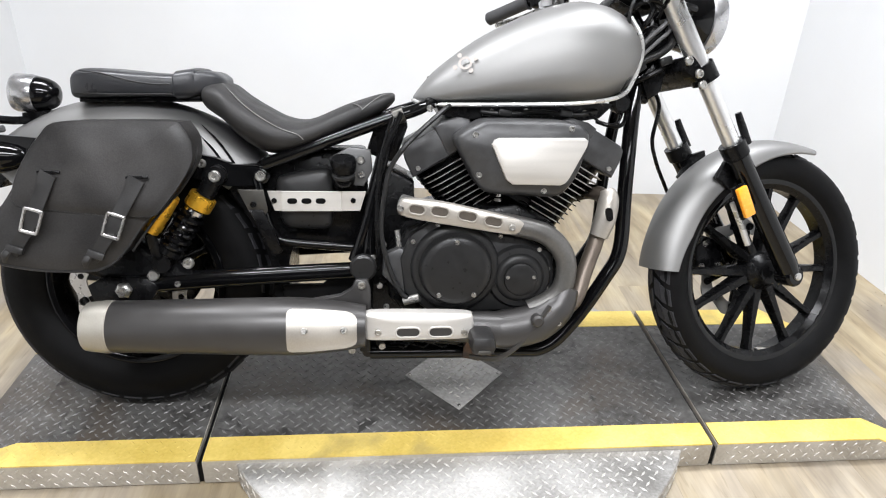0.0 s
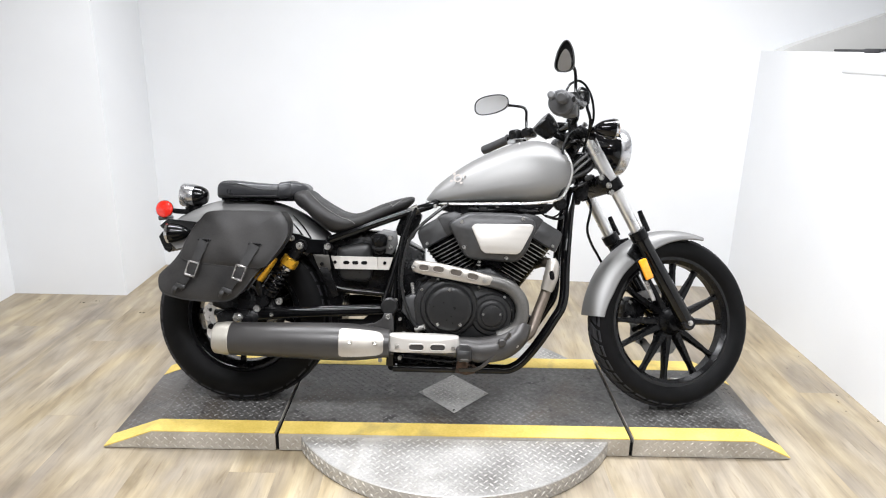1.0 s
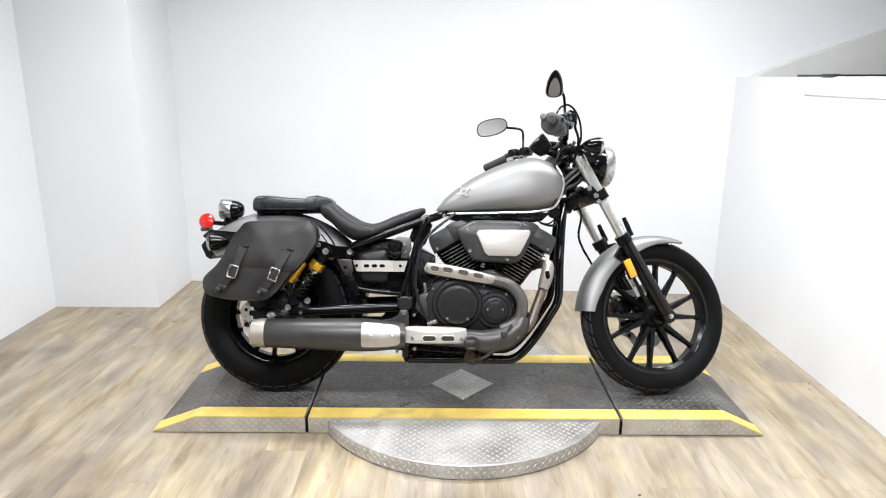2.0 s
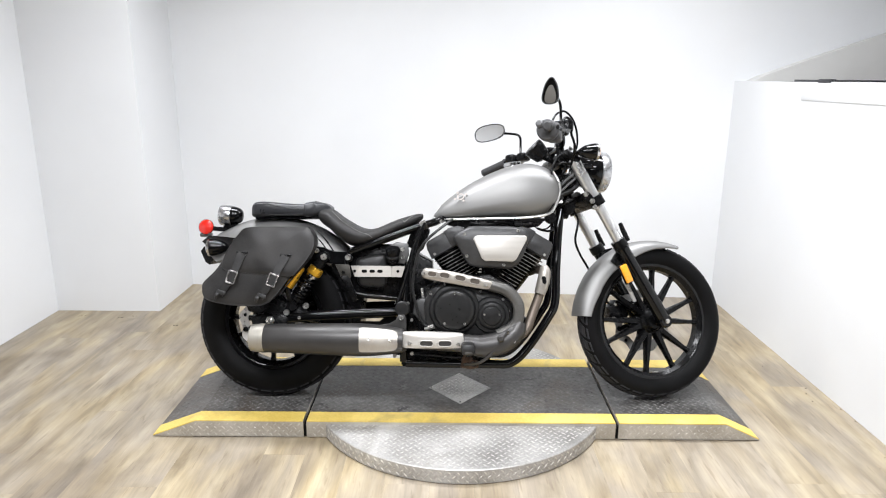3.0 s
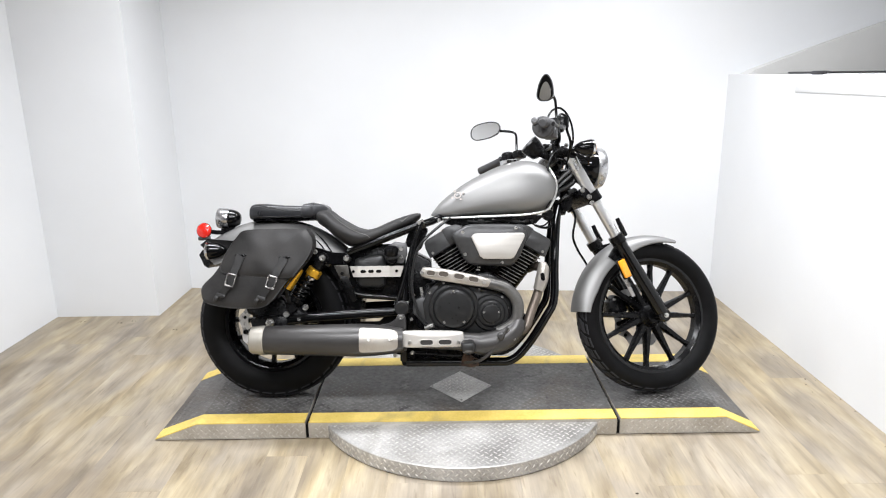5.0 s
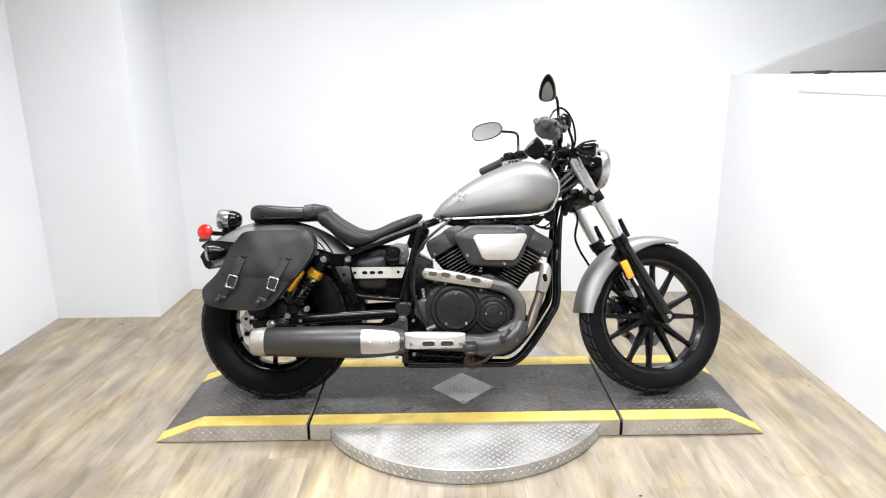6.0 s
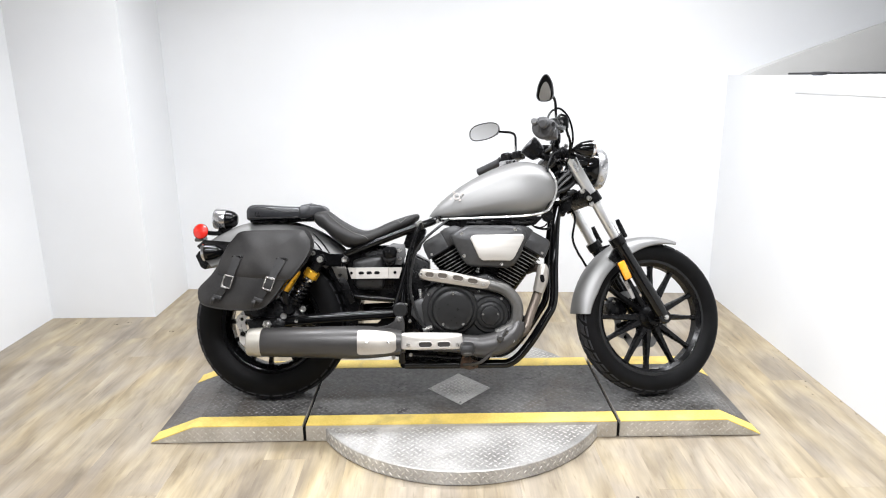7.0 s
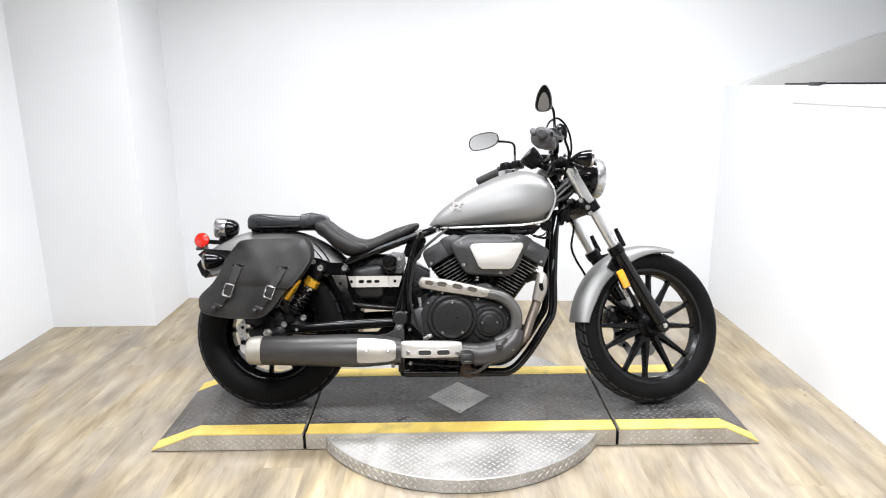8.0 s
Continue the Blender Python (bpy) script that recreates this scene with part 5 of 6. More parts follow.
shield([(-0.170, 0.519), (-0.165, 0.533), (-0.153, 0.542), (-0.10, 0.538), (-0.055, 0.531), (0.053, 0.507), (0.098, 0.494), (0.109, 0.480), (0.094, 0.464), (0.064, 0.464), (-0.056, 0.484), (-0.153, 0.502)], -0.195, -0.224,
       [(-0.147, -0.111, 0.5205, 0.0095, 8), (-0.100, -0.060, 0.5155, 0.0095, 9), (-0.041, 0.001, 0.5055, 0.0095, 11), (0.016, 0.057, 0.4935, 0.0095, 12)], exhaust, ((0.078, 0.480), (-0.164, 0.523)), M_WARM, M_SLOT)
for x, z in ((0.165, 0.295), (0.19, 0.262), (0.06, 0.243)):
    bolt(x, -0.232, z, 0.006, exhaust)

# foot controls
peg = part("foot_peg", block((0.054, 0.085, 0.044), pose(0.010, -0.275, 0.242), 0.014), M_STRAP, bike, "black rubber foot peg")
part("peg_end", block((0.028, 0.008, 0.010), pose(0.011, -0.317, 0.230), 0.0035), M_TAN, peg)
part("peg_arm", tube([(0.015, -0.23, 0.225), (0.03, -0.16, 0.20), (0.05, -0.11, 0.17)], 0.011, 10), M_SATIN, peg)
pedal = part("brake_pedal", tube([(0.165, -0.245, 0.308), (0.141, -0.245, 0.272), (0.10, -0.24, 0.215), (0.055, -0.22, 0.176), (0.0, -0.17, 0.16)], [0.006, 0.005, 0.006, 0.007, 0.007], 10, flat=0.6), M_MUFF, bike, "dark grey rear brake pedal")
part("pedal_pad", lathe([(0, 0.012), (0.010, 0.0135), (0.022, 0.0135), (0.027, 0.009)], (0.137, -0.235, 0.276), (0, -1, 0), 16), M_MUFF, pedal)
master = part("brake_cylinder", tube([(-0.17, -0.15, 0.46), (-0.155, -0.16, 0.36), (-0.135, -0.165, 0.305)], 0.0065, 10), M_BOLT, bike, "rear brake cylinder rod with a zinc banjo fitting")
part("banjo", tube([(-0.155, -0.175, 0.300), (-0.120, -0.185, 0.312)], 0.010, 10), M_BOLT, master)
for x, z in ((-0.21, 0.335), (-0.195, 0.285), (-0.165, 0.265), (-0.225, 0.40), (-0.20, 0.43)):
    bolt(x, -0.165, z, 0.007, master)
part("brake_hose", tube([(-0.03, -0.055, 0.745), (-0.068, -0.115, 0.722), (-0.142, -0.18, 0.661), (-0.182, -0.18, 0.607), (-0.198, -0.18, 0.545), (-0.205, -0.18, 0.463), (-0.191, -0.18, 0.389), (-0.165, -0.18, 0.327), (-0.147, -0.18, 0.309)], 0.0055, 8), M_COVER, master, "black rubber hose")
part("wiring", tube([(-0.16, -0.15, 0.72), (-0.20, -0.155, 0.62), (-0.215, -0.155, 0.50), (-0.21, -0.15, 0.38)], 0.006, 8), M_SATIN, master)
part("undertray", slab([(-0.43, 0.20), (-0.43, 0.245), (-0.24, 0.245), (-0.24, 0.18)], -0.11, 0.10, 0.01), M_RUBBER, bike, "black tray behind the engine")
part("side_tray", slab([(-0.435, 0.21), (-0.435, 0.318), (-0.345, 0.318), (-0.315, 0.345), (-0.25, 0.36), (-0.25, 0.21)], -0.100, -0.082, 0.004), M_RUBBER, bike, "black plate behind the muffler")
under = part("under_plate", slab([(-0.235, 0.135), (-0.235, 0.165), (0.0, 0.17), (0.10, 0.165), (0.10, 0.14)], -0.11, 0.11, 0.005), M_SATIN, bike, "black plate under the engine")

M_RUST = mat("rusty_steel", (0.085, 0.050, 0.033), 0.7, metal=0.3, vary=0.4, scale=60, fine=300, bump=0.3, dark=(0.025, 0.019, 0.015))
stand = part("stand_bracket", slab([(-0.010, 0.150), (-0.004, 0.186), (0.018, 0.196), (0.040, 0.190), (0.066, 0.172), (0.062, 0.148), (0.030, 0.140)], -0.112, -0.130, 0.004), M_RUST, bike, "rusty steel bracket under the engine")
stand.matrix_basis = Matrix.Translation((-0.005, 0, -0.010))
part("hook", tube([(0.000, -0.135, 0.182), (0.012, -0.140, 0.206), (0.032, -0.140, 0.204), (0.030, -0.135, 0.178)], 0.0055, 8), M_RUST, stand)
part("pin", lathe([(0, 0.009), (0.014, 0.009), (0.016, 0.006)], (0.045, -0.130, 0.166), (0, -1, 0), 12), M_SATIN, stand)
for x, z, r in ((-0.205, 0.188, 0.012), (-0.06, 0.196, 0.007), (0.075, 0.205, 0.009)):
    bolt(x, -0.112, z, r, stand, material=M_SATIN)
part("spring", tube([(-0.16 + 0.012 * k, -0.118 - 0.007 * (k % 2), 0.178 + 0.007 * ((k // 2) % 2)) for k in range(14)], 0.003, 6), M_SATIN, stand)
part("linkage", tube([(-0.215, -0.125, 0.205), (-0.12, -0.130, 0.200), (-0.03, -0.128, 0.192), (0.06, -0.135, 0.205)], 0.0065, 8), M_SATIN, stand)

# side cover, strip and brackets between seat post and shock
cover = part("side_cover", pillow([(-0.434, 0.50), (-0.436, 0.566), (-0.415, 0.580), (-0.36, 0.592), (-0.325, 0.592), (-0.314, 0.57), (-0.314, 0.49), (-0.324, 0.460), (-0.37, 0.458), (-0.418, 0.463)], -0.06, -0.135, 0.010, 0.012, 3), M_COVER, bike, "black side cover with a pale slotted strip")
strip = part("strip", slab([(-0.455, 0.547), (-0.238, 0.546), (-0.252, 0.502), (-0.440, 0.503)], -0.136, -0.142, 0.002), M_ALU, cover, "pale slotted metal strip")
part("strip_raise", slab([(-0.424, 0.547), (-0.292, 0.547), (-0.292, 0.5025), (-0.424, 0.5025)], -0.140, -0.148, 0.003), M_ALU, strip)
for x in (-0.411, -0.380, -0.349):
    part("slot", slab(stadium(x, x + 0.022, 0.526, 0.006), -0.145, -0.1495), M_SATIN, strip)
for x in (-0.440, -0.267):
    bolt(x, -0.142, 0.526, 0.006, strip, material=M_SATIN)
reg = part("ignition_lock", lathe([(0, 0.024), (0.028, 0.024), (0.034, 0.020), (0.036, 0.012), (0.036, 0.0)], (-0.287, -0.115, 0.572), (0, -1, 0.25), 22), M_SATIN, bike, "round black ignition lock on a grey plate")
part("lock_cap", lathe([(-0.014, 0.020), (-0.012, 0.027), (0.010, 0.029), (0.016, 0.026), (0.018, 0.015)], (-0.287, -0.140, 0.604), (0, -0.35, 1), 22), M_SATIN, reg)
part("lock_collar", lathe([(0, 0.014), (0.006, 0.026), (0.012, 0.026), (0.014, 0.018)], (-0.287, -0.140, 0.574), (0, -0.35, 1), 20), M_COVER, reg)
bolt(-0.249, -0.113, 0.580, 0.008, reg)
part("lock_plate", slab([(-0.312, 0.560), (-0.312, 0.622), (-0.275, 0.642), (-0.228, 0.636), (-0.224, 0.59), (-0.244, 0.553)], -0.10, -0.112, 0.004), M_LOCK, reg, "grey metal plate")
bolt(-0.250, -0.113, 0.613, 0.009, reg)
brk = part("bag_bracket", slab([(-0.515, 0.552), (-0.460, 0.552), (-0.452, 0.505), (-0.462, 0.490), (-0.485, 0.490), (-0.497, 0.512)], -0.150, -0.156, 0.002), M_TAN, bike, "saddlebag bracket, grey plate over a black arm")
part("bracket_arm", slab([(-0.492, 0.508), (-0.462, 0.508), (-0.438, 0.452), (-0.424, 0.414), (-0.440, 0.404), (-0.458, 0.430), (-0.478, 0.482)], -0.154, -0.162, 0.003), M_SATIN, brk, "black slotted arm")
for x, z in ((-0.482, 0.520), (-0.443, 0.412)):
    bolt(x, -0.158, z, 0.007, brk, material=M_SATIN)
inner = part("inner_fender", slab([(-0.60, 0.60), (-0.40, 0.60), (-0.40, 0.44), (-0.420, 0.375), (-0.425, 0.21), (-0.468, 0.21), (-0.462, 0.25), (-0.456, 0.31), (-0.462, 0.37), (-0.488, 0.45), (-0.545, 0.54)], -0.092, 0.092), M_SATIN, bike, "black inner fender and battery box")
part("battery_box", block((0.20, 0.18, 0.22), pose(-0.34, 0, 0.52), 0.015), M_SATIN, inner)
part("belt_line", tube([(-0.24, 0.10, 0.40), (-0.50, 0.10, 0.41), (-0.76, 0.10, 0.40)], 0.008, 6), M_SATIN, inner)

# front fork
fork = front(part("front_fork", tube([(0.405, -0.105, 0.985), (0.508, -0.105, 0.800), (0.509, -0.105, 0.799), (0.604, -0.105, 0.630)], [0.0235, 0.0235, 0.0200, 0.0200], 18, curve=False), M_STANCH, bike, "polished fork tubes with gloss black lower legs"))
part("fork_tube", tube([(0.405, 0.105, 0.985), (0.508, 0.105, 0.800), (0.509, 0.105, 0.799), (0.604, 0.105, 0.630)], [0.0235, 0.0235, 0.0200, 0.0200], 18, curve=False), M_STANCH, fork)
for s in (-1, 1):
    leg = part("fork_leg", tube([(0.598, s * 0.105, 0.640), (0.604, s * 0.105, 0.630), (0.625, s * 0.105, 0.596), (0.70, s * 0.105, 0.470), (0.775, s * 0.105, 0.345), (0.797, s * 0.105, 0.305)], [0.026, 0.028, 0.026, 0.027, 0.028, 0.022], 16, curve=False), M_GLOSS, fork, "gloss black fork leg")
    part("fork_collar", lathe([(-0.014, 0.022), (-0.014, 0.031), (0.020, 0.031), (0.024, 0.027)], (0.604, s * 0.105, 0.630), (0.524, 0, -0.852), 20), M_SATIN, leg)
    part("axle_clamp", lathe([(-0.020, 0.027), (0.020, 0.027), (0.026, 0.021), (0.026, 0.0)], (XF + 0.008, s * 0.100, WR), (0, s, 0), 20), M_GLOSS, leg)
    part("axle_end", lathe([(0.020, 0.010), (0.032, 0.010), (0.034, 0.006), (0.034, 0.0)], (XF + 0.010, s * 0.098, WR), (0, s, 0), 12), M_BOLT, leg)
    part("fender_guard", tube([(0.606, s * 0.112, 0.712), (0.620, s * 0.112, 0.680), (0.640, s * 0.110, 0.640)], [0.009, 0.011, 0.011], 10, flat=0.6), M_SATIN, leg)
    part("upper_clamp", lathe([(-0.020, 0.025), (-0.020, 0.032), (0.020, 0.032), (0.020, 0.025)], (0.508, s * 0.105, 0.800), (0.524, 0, -0.852), 20), M_SATIN, fork)
    if s < 0:
        am = part("amber_reflector", block((0.030, 0.012, 0.075), Matrix.Translation((0.612, -0.142, 0.505)) @ Matrix.Rotation(radians(-24), 4, "Y"), 0.004), M_AMBER, leg, "amber side reflector")
        part("reflector_back", block((0.035, 0.014, 0.082), Matrix.Translation((0.614, -0.130, 0.505)) @ Matrix.Rotation(radians(-24), 4, "Y"), 0.003), M_SATIN, am)
        part("fender_stay", tube([(0.625, -0.085, 0.50), (0.655, -0.085, 0.44), (0.675, -0.085, 0.395)], 0.008, 8), M_DISC, leg)
part("lower_yoke", block((0.07, 0.25, 0.045), Matrix.Translation((0.483, 0, 0.805)) @ Matrix.Rotation(radians(29), 4, "Y"), 0.012), M_SATIN, fork)
part("upper_yoke", block((0.075, 0.26, 0.034), Matrix.Translation((0.402, 0, 0.975)) @ Matrix.Rotation(radians(29), 4, "Y"), 0.010), M_SATIN, fork)
for y in (-0.105, 0.105):
    part("tube_cap", lathe([(0, 0.018), (0.012, 0.018), (0.014, 0.012), (0.014, 0)], (0.398, y, 0.998), (-0.524, 0, 0.852), 16), M_CHROME, fork)
for x, z in ((0.452, 0.822), (0.480, 0.795), (0.490, 0.770)):
    bolt(x, -0.128, z, 0.0105, fork)

# front fender
ff = front(fender("front_fender", XF, WR, 0.339, 70, 176, 0.068, 0.062, "matte grey metallic front fender", power=2.3, lip=0.3))
part("fender_brace", slab([(0.58, 0.56), (0.62, 0.62), (0.66, 0.63), (0.67, 0.58), (0.62, 0.53)], -0.064, -0.080, 0.004), M_SATIN, ff)
part("far_brace", slab([(0.58, 0.56), (0.62, 0.62), (0.66, 0.63), (0.67, 0.58), (0.62, 0.53)], 0.064, 0.080, 0.004), M_SATIN, ff)

# front caliper and hose
fc = front(part("front_caliper", slab([(0.63, 0.31), (0.63, 0.375), (0.66, 0.405), (0.70, 0.395), (0.72, 0.34), (0.70, 0.305)], 0.045, 0.115, 0.014), M_SATIN, bike, "black front brake caliper"))
for x, z in ((0.655, 0.385), (0.645, 0.325), (0.70, 0.325)):
    bolt(x, 0.045, z, 0.008, fc)
part("brake_hose", tube([(0.43, 0.02, 0.83), (0.452, 0.02, 0.794), (0.483, 0.02, 0.739), (0.473, 0.03, 0.656), (0.50, 0.05, 0.60), (0.545, 0.085, 0.555), (0.60, 0.10, 0.47), (0.645, 0.09, 0.39)], 0.005, 8), M_SATIN, fc, "black brake hose")

# headlamp
HX, HZ = 0.506, 0.945
hl = front(part("headlamp", lathe([(-0.045, 0.02), (-0.040, 0.045), (-0.015, 0.066), (0.025, 0.078), (0.055, 0.081), (0.060, 0.080)], (HX, 0, HZ), (1, 0, -0.05), 36), M_GLOSS, bike, "round gloss black headlamp with a chrome rim"))
part("rim", lathe([(0.050, 0.079), (0.053, 0.085), (0.060, 0.0865), (0.082, 0.0865), (0.089, 0.083), (0.087, 0.074)], (HX, 0, HZ), (1, 0, -0.05), 36, closed=True), M_BEZEL, hl, "chrome rim")
part("lens", lathe([(0.080, 0.078), (0.098, 0.060), (0.108, 0.030), (0.110, 0.0)], (HX, 0, HZ), (1, 0, -0.05), 36), M_CLEAR, hl, "clear glass lens")
for s in (-1, 1):
    part("bracket", tube([(HX - 0.01, s * 0.085, HZ), (HX - 0.05, s * 0.10, HZ), (0.43, s * 0.10, 0.93)], 0.010, 8), M_SATIN, hl)
    ind = front(indicator(0.466, s * 0.165, 0.985, (1, 0, 0.03), bike, "front_indicator", M_AMBER))
    part("stalk", tube([(0.435, s * 0.165, 0.998), (0.42, s * 0.13, 0.985), (0.405, s * 0.10, 0.965)], 0.010, 8), M_SATIN, ind)

# handlebar
bar_line = [(0.19, -0.40, 1.011), (0.245, -0.32, 1.031), (0.300, -0.24, 1.045), (0.345, -0.16, 1.050), (0.375, -0.08, 1.030), (0.380, 0, 1.025), (0.375, 0.08, 1.030), (0.345, 0.16, 1.050), (0.300, 0.24, 1.045), (0.245, 0.32, 1.031), (0.19, 0.40, 1.011)]
bars = front(part("handlebar", tube(bar_line, 0.0125, 12), M_GLOSS, bike, "black handlebar with rubber grips, levers and cables"))
for s in (-1, 1):
    a, b = Vector((0.182, s * 0.412, 1.008)), Vector((0.258, s * 0.30, 1.036))
    part("grip", tube([a, a.lerp(b, 0.04), a.lerp(b, 0.5), a.lerp(b, 0.93), b], [0.012, 0.018, 0.0175, 0.0175, 0.022], 16, curve=False), M_GRIP, bars, "grey-black rubber grip")
    part("switch_block", block((0.052, 0.05, 0.056), Matrix.Translation((0.280, s * 0.268, 1.040)) @ Matrix.Rotation(radians(s * 34), 4, "Z"), 0.012), M_SATIN, bars, "black switch housing")
    part("lever_perch", block((0.050, 0.045, 0.036), Matrix.Translation((0.318, s * 0.222, 1.048)) @ Matrix.Rotation(radians(s * 34), 4, "Z"), 0.009), M_SATIN, bars)
    part("lever", tube([(0.335, s * 0.235, 1.045), (0.318, s * 0.29, 1.030), (0.262, s * 0.37, 1.008), (0.215, s * 0.43, 1.000)], [0.009, 0.008, 0.0065, 0.009], 10, flat=0.7), M_BOLT if s > 0 else M_SATIN, bars, "bright lever" if s > 0 else "black lever")
    part("riser", tube([(0.385, s * 0.05, 0.975), (0.380, s * 0.05, 1.03)], 0.017, 14), M_SATIN, bars)
    part("riser_cap", block((0.042, 0.032, 0.02), pose(0.380, s * 0.05, 1.042), 0.006), M_CHROME if s < 0 else M_SATIN, bars)
throttle_end = Vector((0.212, -0.345, 1.010))
part("throttle_housing", lathe([(-0.030, 0.024), (-0.028, 0.036), (-0.022, 0.039), (0.020, 0.039), (0.026, 0.034), (0.028, 0.022)], throttle_end, (-0.46, -0.86, -0.14), 24), M_GRIP, bars, "grey-black throttle housing")
part("throttle_knob", lathe([(0, 0.008), (0.002, 0.012), (0.024, 0.013), (0.028, 0.008)], throttle_end + Vector((-0.030, 0.0, 0.016)), (-0.46, -0.86, 0.1), 16), M_GREYPLASTIC, bars)
part("start_switch", block((0.050, 0.046, 0.058), Matrix.Translation(throttle_end + Vector((0.036, 0.022, -0.006))) @ Matrix.Rotation(radians(-30), 4, "Z"), 0.009), M_GREYPLASTIC, bars, "grey switch box")
part("fluid_reservoir", lathe([(0, 0.026), (0.03, 0.028), (0.036, 0.026), (0.036, 0)], (0.345, -0.205, 1.055), (0, 0, 1), 20), M_SATIN, bars, "black brake fluid reservoir")
part("clutch_cable", tube([(0.262, -0.24, 1.055), (0.290, -0.22, 1.103), (0.313, -0.205, 1.124), (0.340, -0.20, 1.133), (0.369, -0.195, 1.115), (0.391, -0.19, 1.072), (0.404, -0.17, 1.016), (0.405, -0.13, 0.975), (0.41, -0.07, 0.92)], 0.0042, 8), M_SATIN, bars, "black cable loop")
part("cable", tube([(0.318, -0.215, 1.065), (0.343, -0.20, 1.108), (0.372, -0.20, 1.092), (0.366, -0.20, 1.049), (0.388, -0.18, 1.000), (0.405, -0.10, 0.94)], 0.0052, 8), M_SATIN, bars)
part("cable", tube([(0.33, 0.20, 1.05), (0.39, 0.16, 1.06), (0.42, 0.10, 1.0), (0.40, 0.05, 0.90)], 0.006, 8), M_SATIN, bars)
gauge = front(part("gauge", lathe([(-0.055, 0.018), (-0.045, 0.034), (-0.01, 0.042), (0.012, 0.043), (0.016, 0.039)], (0.290, 0, 1.030), (-0.75, 0, 0.66), 28), M_SATIN, bike, "round black speedometer"))
part("dial", lathe([(0.010, 0.038), (0.0125, 0.037), (0.0125, 0.0)], (0.290, 0, 1.030), (-0.75, 0, 0.66), 28), M_GLOSS, gauge, "dark dial glass")
part("gauge_arm", tube([(0.32, 0, 1.0), (0.36, 0, 0.985), (0.385, 0, 0.975)], 0.012, 8), M_SATIN, gauge)


def mirror(s, c, face, half_w, half_h, turn, taper, label, glass=0.95, drop=0.0):
    """An oval mirror: its middle, the way that its glass faces, its half sizes and its turn about that way."""
    c, face = Vector(c), Vector(face).normalized()
    side_v = Vector((0, 0, 1)).cross(face).normalized()
    up = face.cross(side_v)
    ca, sa = math.cos(radians(turn)), math.sin(radians(turn))
    side_v, up = side_v * ca + up * sa, up * ca - side_v * sa
    elbow = Vector((0.306, s * 0.240, 1.150))
    ob = front(part("mirror", tube([(0.308, s * 0.235, 1.055), (0.310, s * 0.235, 1.10), elbow, elbow.lerp(c, 0.4) + Vector((0, 0, 0.006)), c.lerp(elbow, 0.25)], 0.0055, 10), M_GLOSS, bike, label))

    def ring(scale, off):
        out = []
        for k in range(32):
            a = math.tau * k / 32
            u, v = half_w * math.copysign(abs(math.cos(a)) ** 0.8, math.cos(a)), half_h * math.copysign(abs(math.sin(a)) ** 0.8, math.sin(a)) * (1 - taper * math.cos(a))
            out.append(c + side_v * u * scale + up * v * scale + face * off)
        return out
    part("shell", skin(bmesh.new(), [ring(0.25, -0.030), ring(0.7, -0.024), ring(0.95, -0.008), ring(1.0, 0.004), ring(0.97, 0.006), ring(0.94, 0.003)]), M_GLOSS, ob, "black mirror shell")
    edge = ring(0.985, 0.005)
    part("bezel", tube(edge + edge[:1], 0.0024, 6, curve=False), M_STRAP, ob)
    sink = side_v * -drop
    part("mirror_glass", skin(bmesh.new(), [[p + sink for p in ring(glass, 0.0032)], [p + sink for p in ring(glass - 0.01, 0.0045)]]), M_MIRROR, ob, "mirror glass")
    return ob


mirror(-1, (0.246, -0.300, 1.175), (-0.62, -0.78, -0.05), 0.050, 0.029, 84, 0.45, "drop-shaped black mirror on its stem", 0.70, 0.012)
mirror(1, (0.187, 0.300, 1.173), (-0.77, -0.63, 0.0), 0.082, 0.038, 0, 0.10, "oval mirror on a black stem")

# cables and loom between tank and fork
loom = part("loom", tube([(0.345, -0.075, 0.785), (0.360, -0.085, 0.803), (0.391, -0.085, 0.836), (0.430, -0.085, 0.855), (0.458, -0.08, 0.880), (0.462, -0.05, 0.91)], 0.0095, 10), M_COVER, bike, "black hoses and cables between the tank and the fork")
part("cable", tube([(0.350, -0.05, 0.82), (0.377, -0.085, 0.862), (0.406, -0.085, 0.892), (0.440, -0.085, 0.923), (0.452, -0.06, 0.95)], 0.0055, 8), M_GREYPLASTIC, loom)
part("cable", tube([(0.355, -0.05, 0.81), (0.380, -0.090, 0.843), (0.421, -0.090, 0.881), (0.448, -0.085, 0.905), (0.46, -0.05, 0.93)], 0.0045, 8), M_GREYPLASTIC, loom)
part("cable", tube([(0.36, -0.03, 0.87), (0.385, -0.07, 0.905), (0.41, -0.075, 0.95), (0.40, -0.05, 0.985)], 0.006, 8), M_SATIN, loom)
part("cable", tube([(0.37, -0.03, 0.78), (0.400, -0.075, 0.80), (0.440, -0.08, 0.822), (0.47, -0.05, 0.845)], 0.006, 8), M_SATIN, loom)
part("ignition_box", block((0.06, 0.06, 0.075), pose(0.425, -0.04, 0.875, 0, 29, 0), 0.012), M_SATIN, loom)
part("coil_block", block((0.05, 0.10, 0.05), pose(0.41, 0, 0.77, 0, 20, 0), 0.008), M_SATIN, loom)
part("head_plate", slab([(0.40, 0.80), (0.43, 0.84), (0.46, 0.83), (0.45, 0.77), (0.42, 0.75)], -0.06, -0.045, 0.003), M_SATIN, loom)
part("meter_bracket", block((0.070, 0.05, 0.045), pose(0.418, -0.062, 0.985, 0, 24, 0), 0.012), M_SATIN, loom)
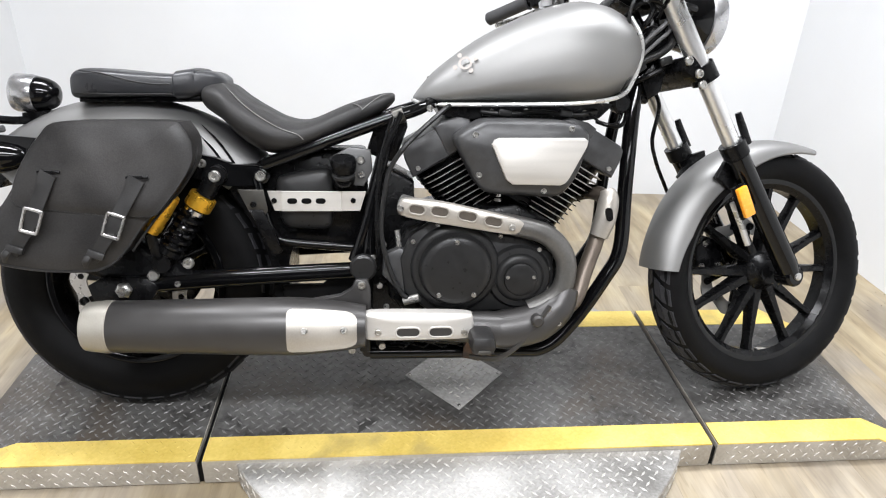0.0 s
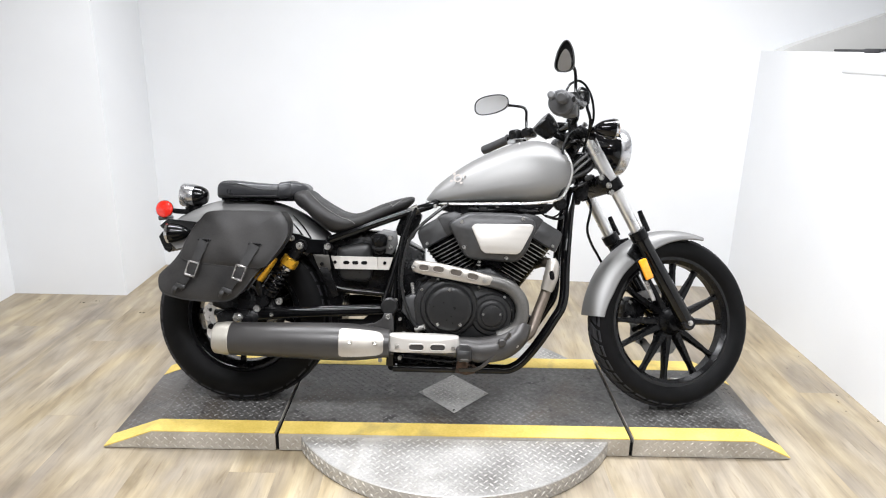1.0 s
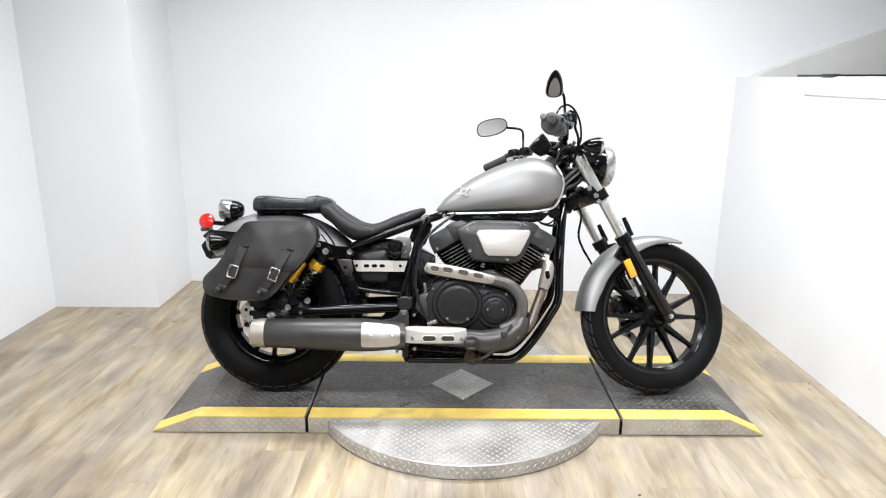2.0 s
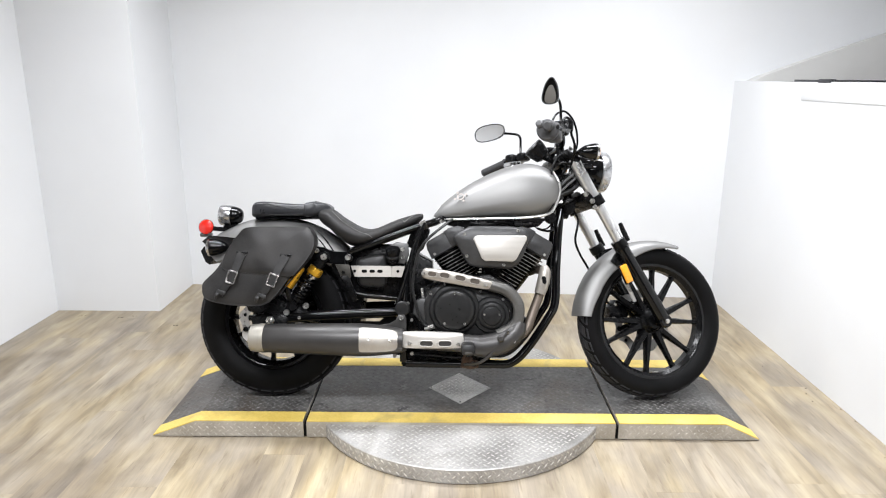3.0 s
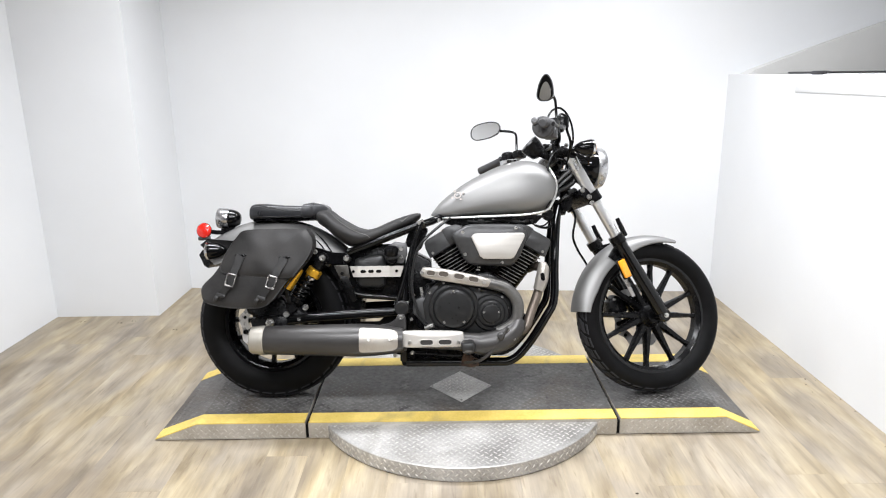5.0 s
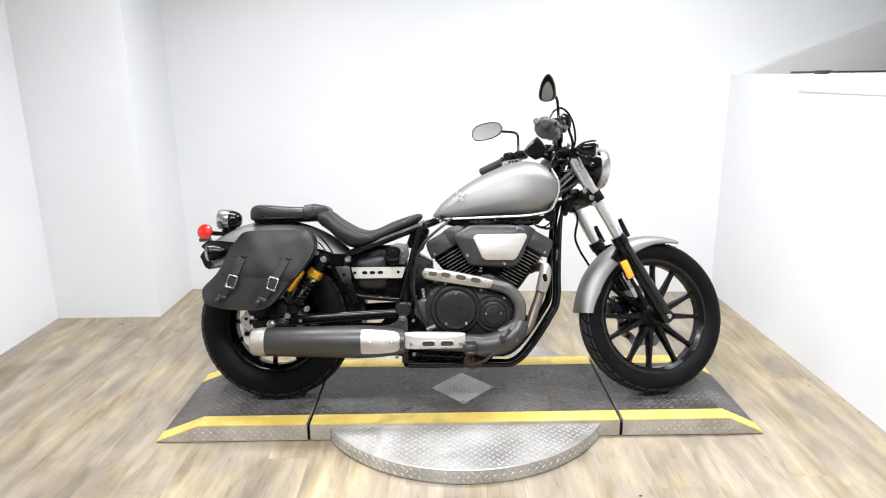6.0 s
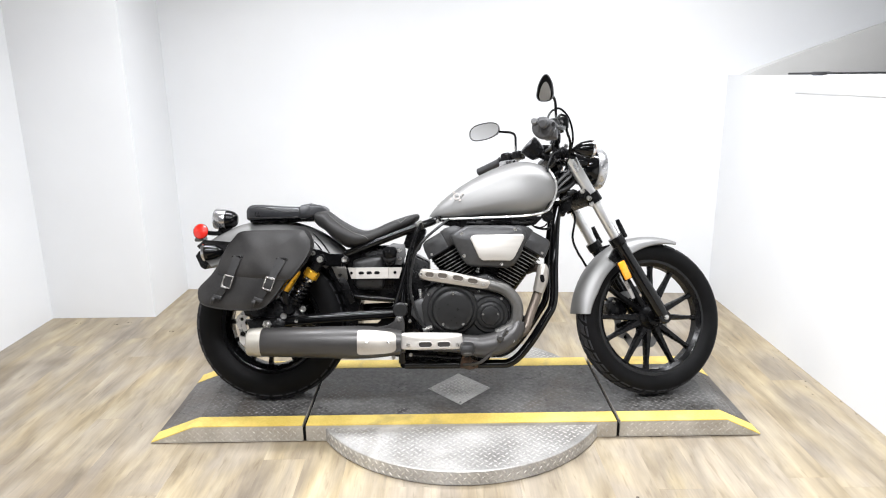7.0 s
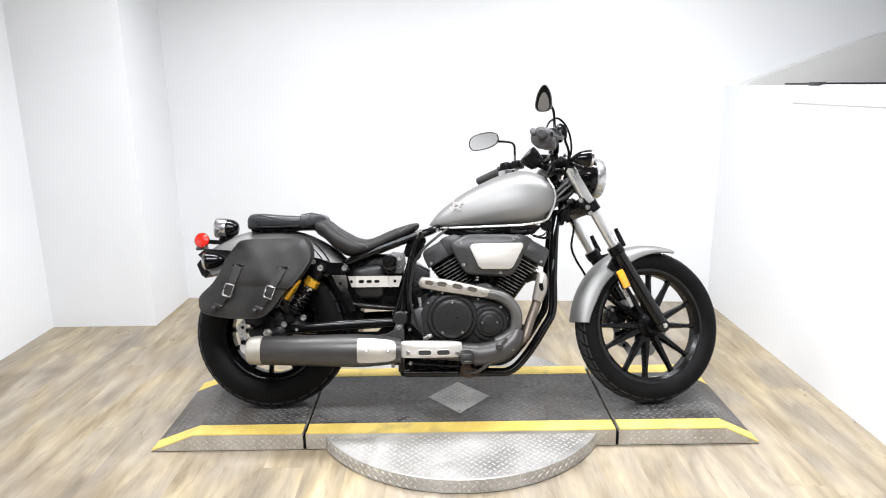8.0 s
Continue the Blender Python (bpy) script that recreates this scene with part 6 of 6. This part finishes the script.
part("cable_fitting", lathe([(0, 0.009), (0.020, 0.011), (0.024, 0.007), (0.040, 0.006)], (0.408, -0.090, 0.995), (0.4, -0.3, 0.85), 12), M_BOLT, loom, "zinc cable fitting")
for x, y, z, turn in ((0.366, -0.078, 0.905, 50), (0.384, -0.086, 0.822, 35), (0.446, -0.082, 0.838, 20)):
    part("connector", block((0.030, 0.016, 0.018), pose(x, y, z, 0, -turn, 0), 0.003), M_COVER, loom)
part("cable", tube([(0.345, -0.06, 0.93), (0.366, -0.088, 0.955), (0.398, -0.092, 0.968), (0.432, -0.088, 0.955), (0.455, -0.07, 0.925)], 0.005, 8), M_SATIN, loom)
part("cable", tube([(0.372, -0.07, 0.985), (0.352, -0.09, 0.945), (0.350, -0.09, 0.90), (0.358, -0.08, 0.862)], 0.0045, 8), M_COVER, loom)

# ---- floor planks ----
PW, PL = 0.155, 1.22
kinds = []
for k in range(3):
    bm = block((PW - 0.0002, PL - 0.0003, 0.006), None, 0)
    me = bpy.data.meshes.new("plank")
    bm.to_mesh(me)
    bm.free()
    me.materials.append(M_PLANK)
    kinds.append(me)
rnd = random.Random(4)
for i in range(27):
    x = X_LEFT - 0.06 + PW * (i + 0.5)
    if x > X_RIGHT + 0.06:
        continue
    far = 1.46 if x < -1.25 else 1.99
    y = Y_NEAR - 0.02
    length = PL * (0.15 + 0.85 * rnd.random())
    while y < far - 0.02:
        length = min(length, far - y)
        ob = new("plank", kinds[rnd.randrange(3)])
        ob.parent = floor
        ob.location = (x, y + length / 2, -0.003)
        ob.scale = (1, (length - 0.0003) / (PL - 0.0003), 1)
        y += length
        length = PL

# crumbs swept to the wall
M_CRUMB = mat("dark_crumb", (0.06, 0.045, 0.03), 0.9)
bm = bmesh.new()
rnd = random.Random(9)
for x, y in ((-1.583, 1.327), (-1.356, 1.304), (-1.284, 1.327), (-0.987, 1.182)):
    for k in range(2):
        made = bmesh.ops.create_icosphere(bm, subdivisions=1, radius=0.0028 + 0.0025 * rnd.random())["verts"]
        bmesh.ops.scale(bm, vec=(1.3, 0.9, 0.4), verts=made)
        bmesh.ops.translate(bm, vec=(x + 0.02 * k, y + 0.01 * rnd.random(), 0.003), verts=made)
for x, y in ((1.02, -0.46), (1.18, -0.38), (1.00, -0.50), (0.28, -0.52)):
    made = bmesh.ops.create_icosphere(bm, subdivisions=1, radius=0.006)["verts"]
    bmesh.ops.scale(bm, vec=(1.0 + rnd.random(), 0.8, 0.25), verts=made)
    bmesh.ops.translate(bm, vec=(x, y, 0.0015), verts=made)
for k in range(26):
    made = bmesh.ops.create_icosphere(bm, subdivisions=1, radius=0.0012 + 0.0035 * rnd.random() ** 2)["verts"]
    bmesh.ops.scale(bm, vec=(1.2, 1.4, 0.35), verts=made)
    bmesh.ops.translate(bm, vec=(2.235 - 0.14 * rnd.random() ** 2, -0.4 + 1.9 * rnd.random(), 0.002), verts=made)
tagged(part("floor_crumbs", bm, M_CRUMB, flat=True), "few dark crumbs of dirt lying on the plank floor", "dirt", kind="stuff")
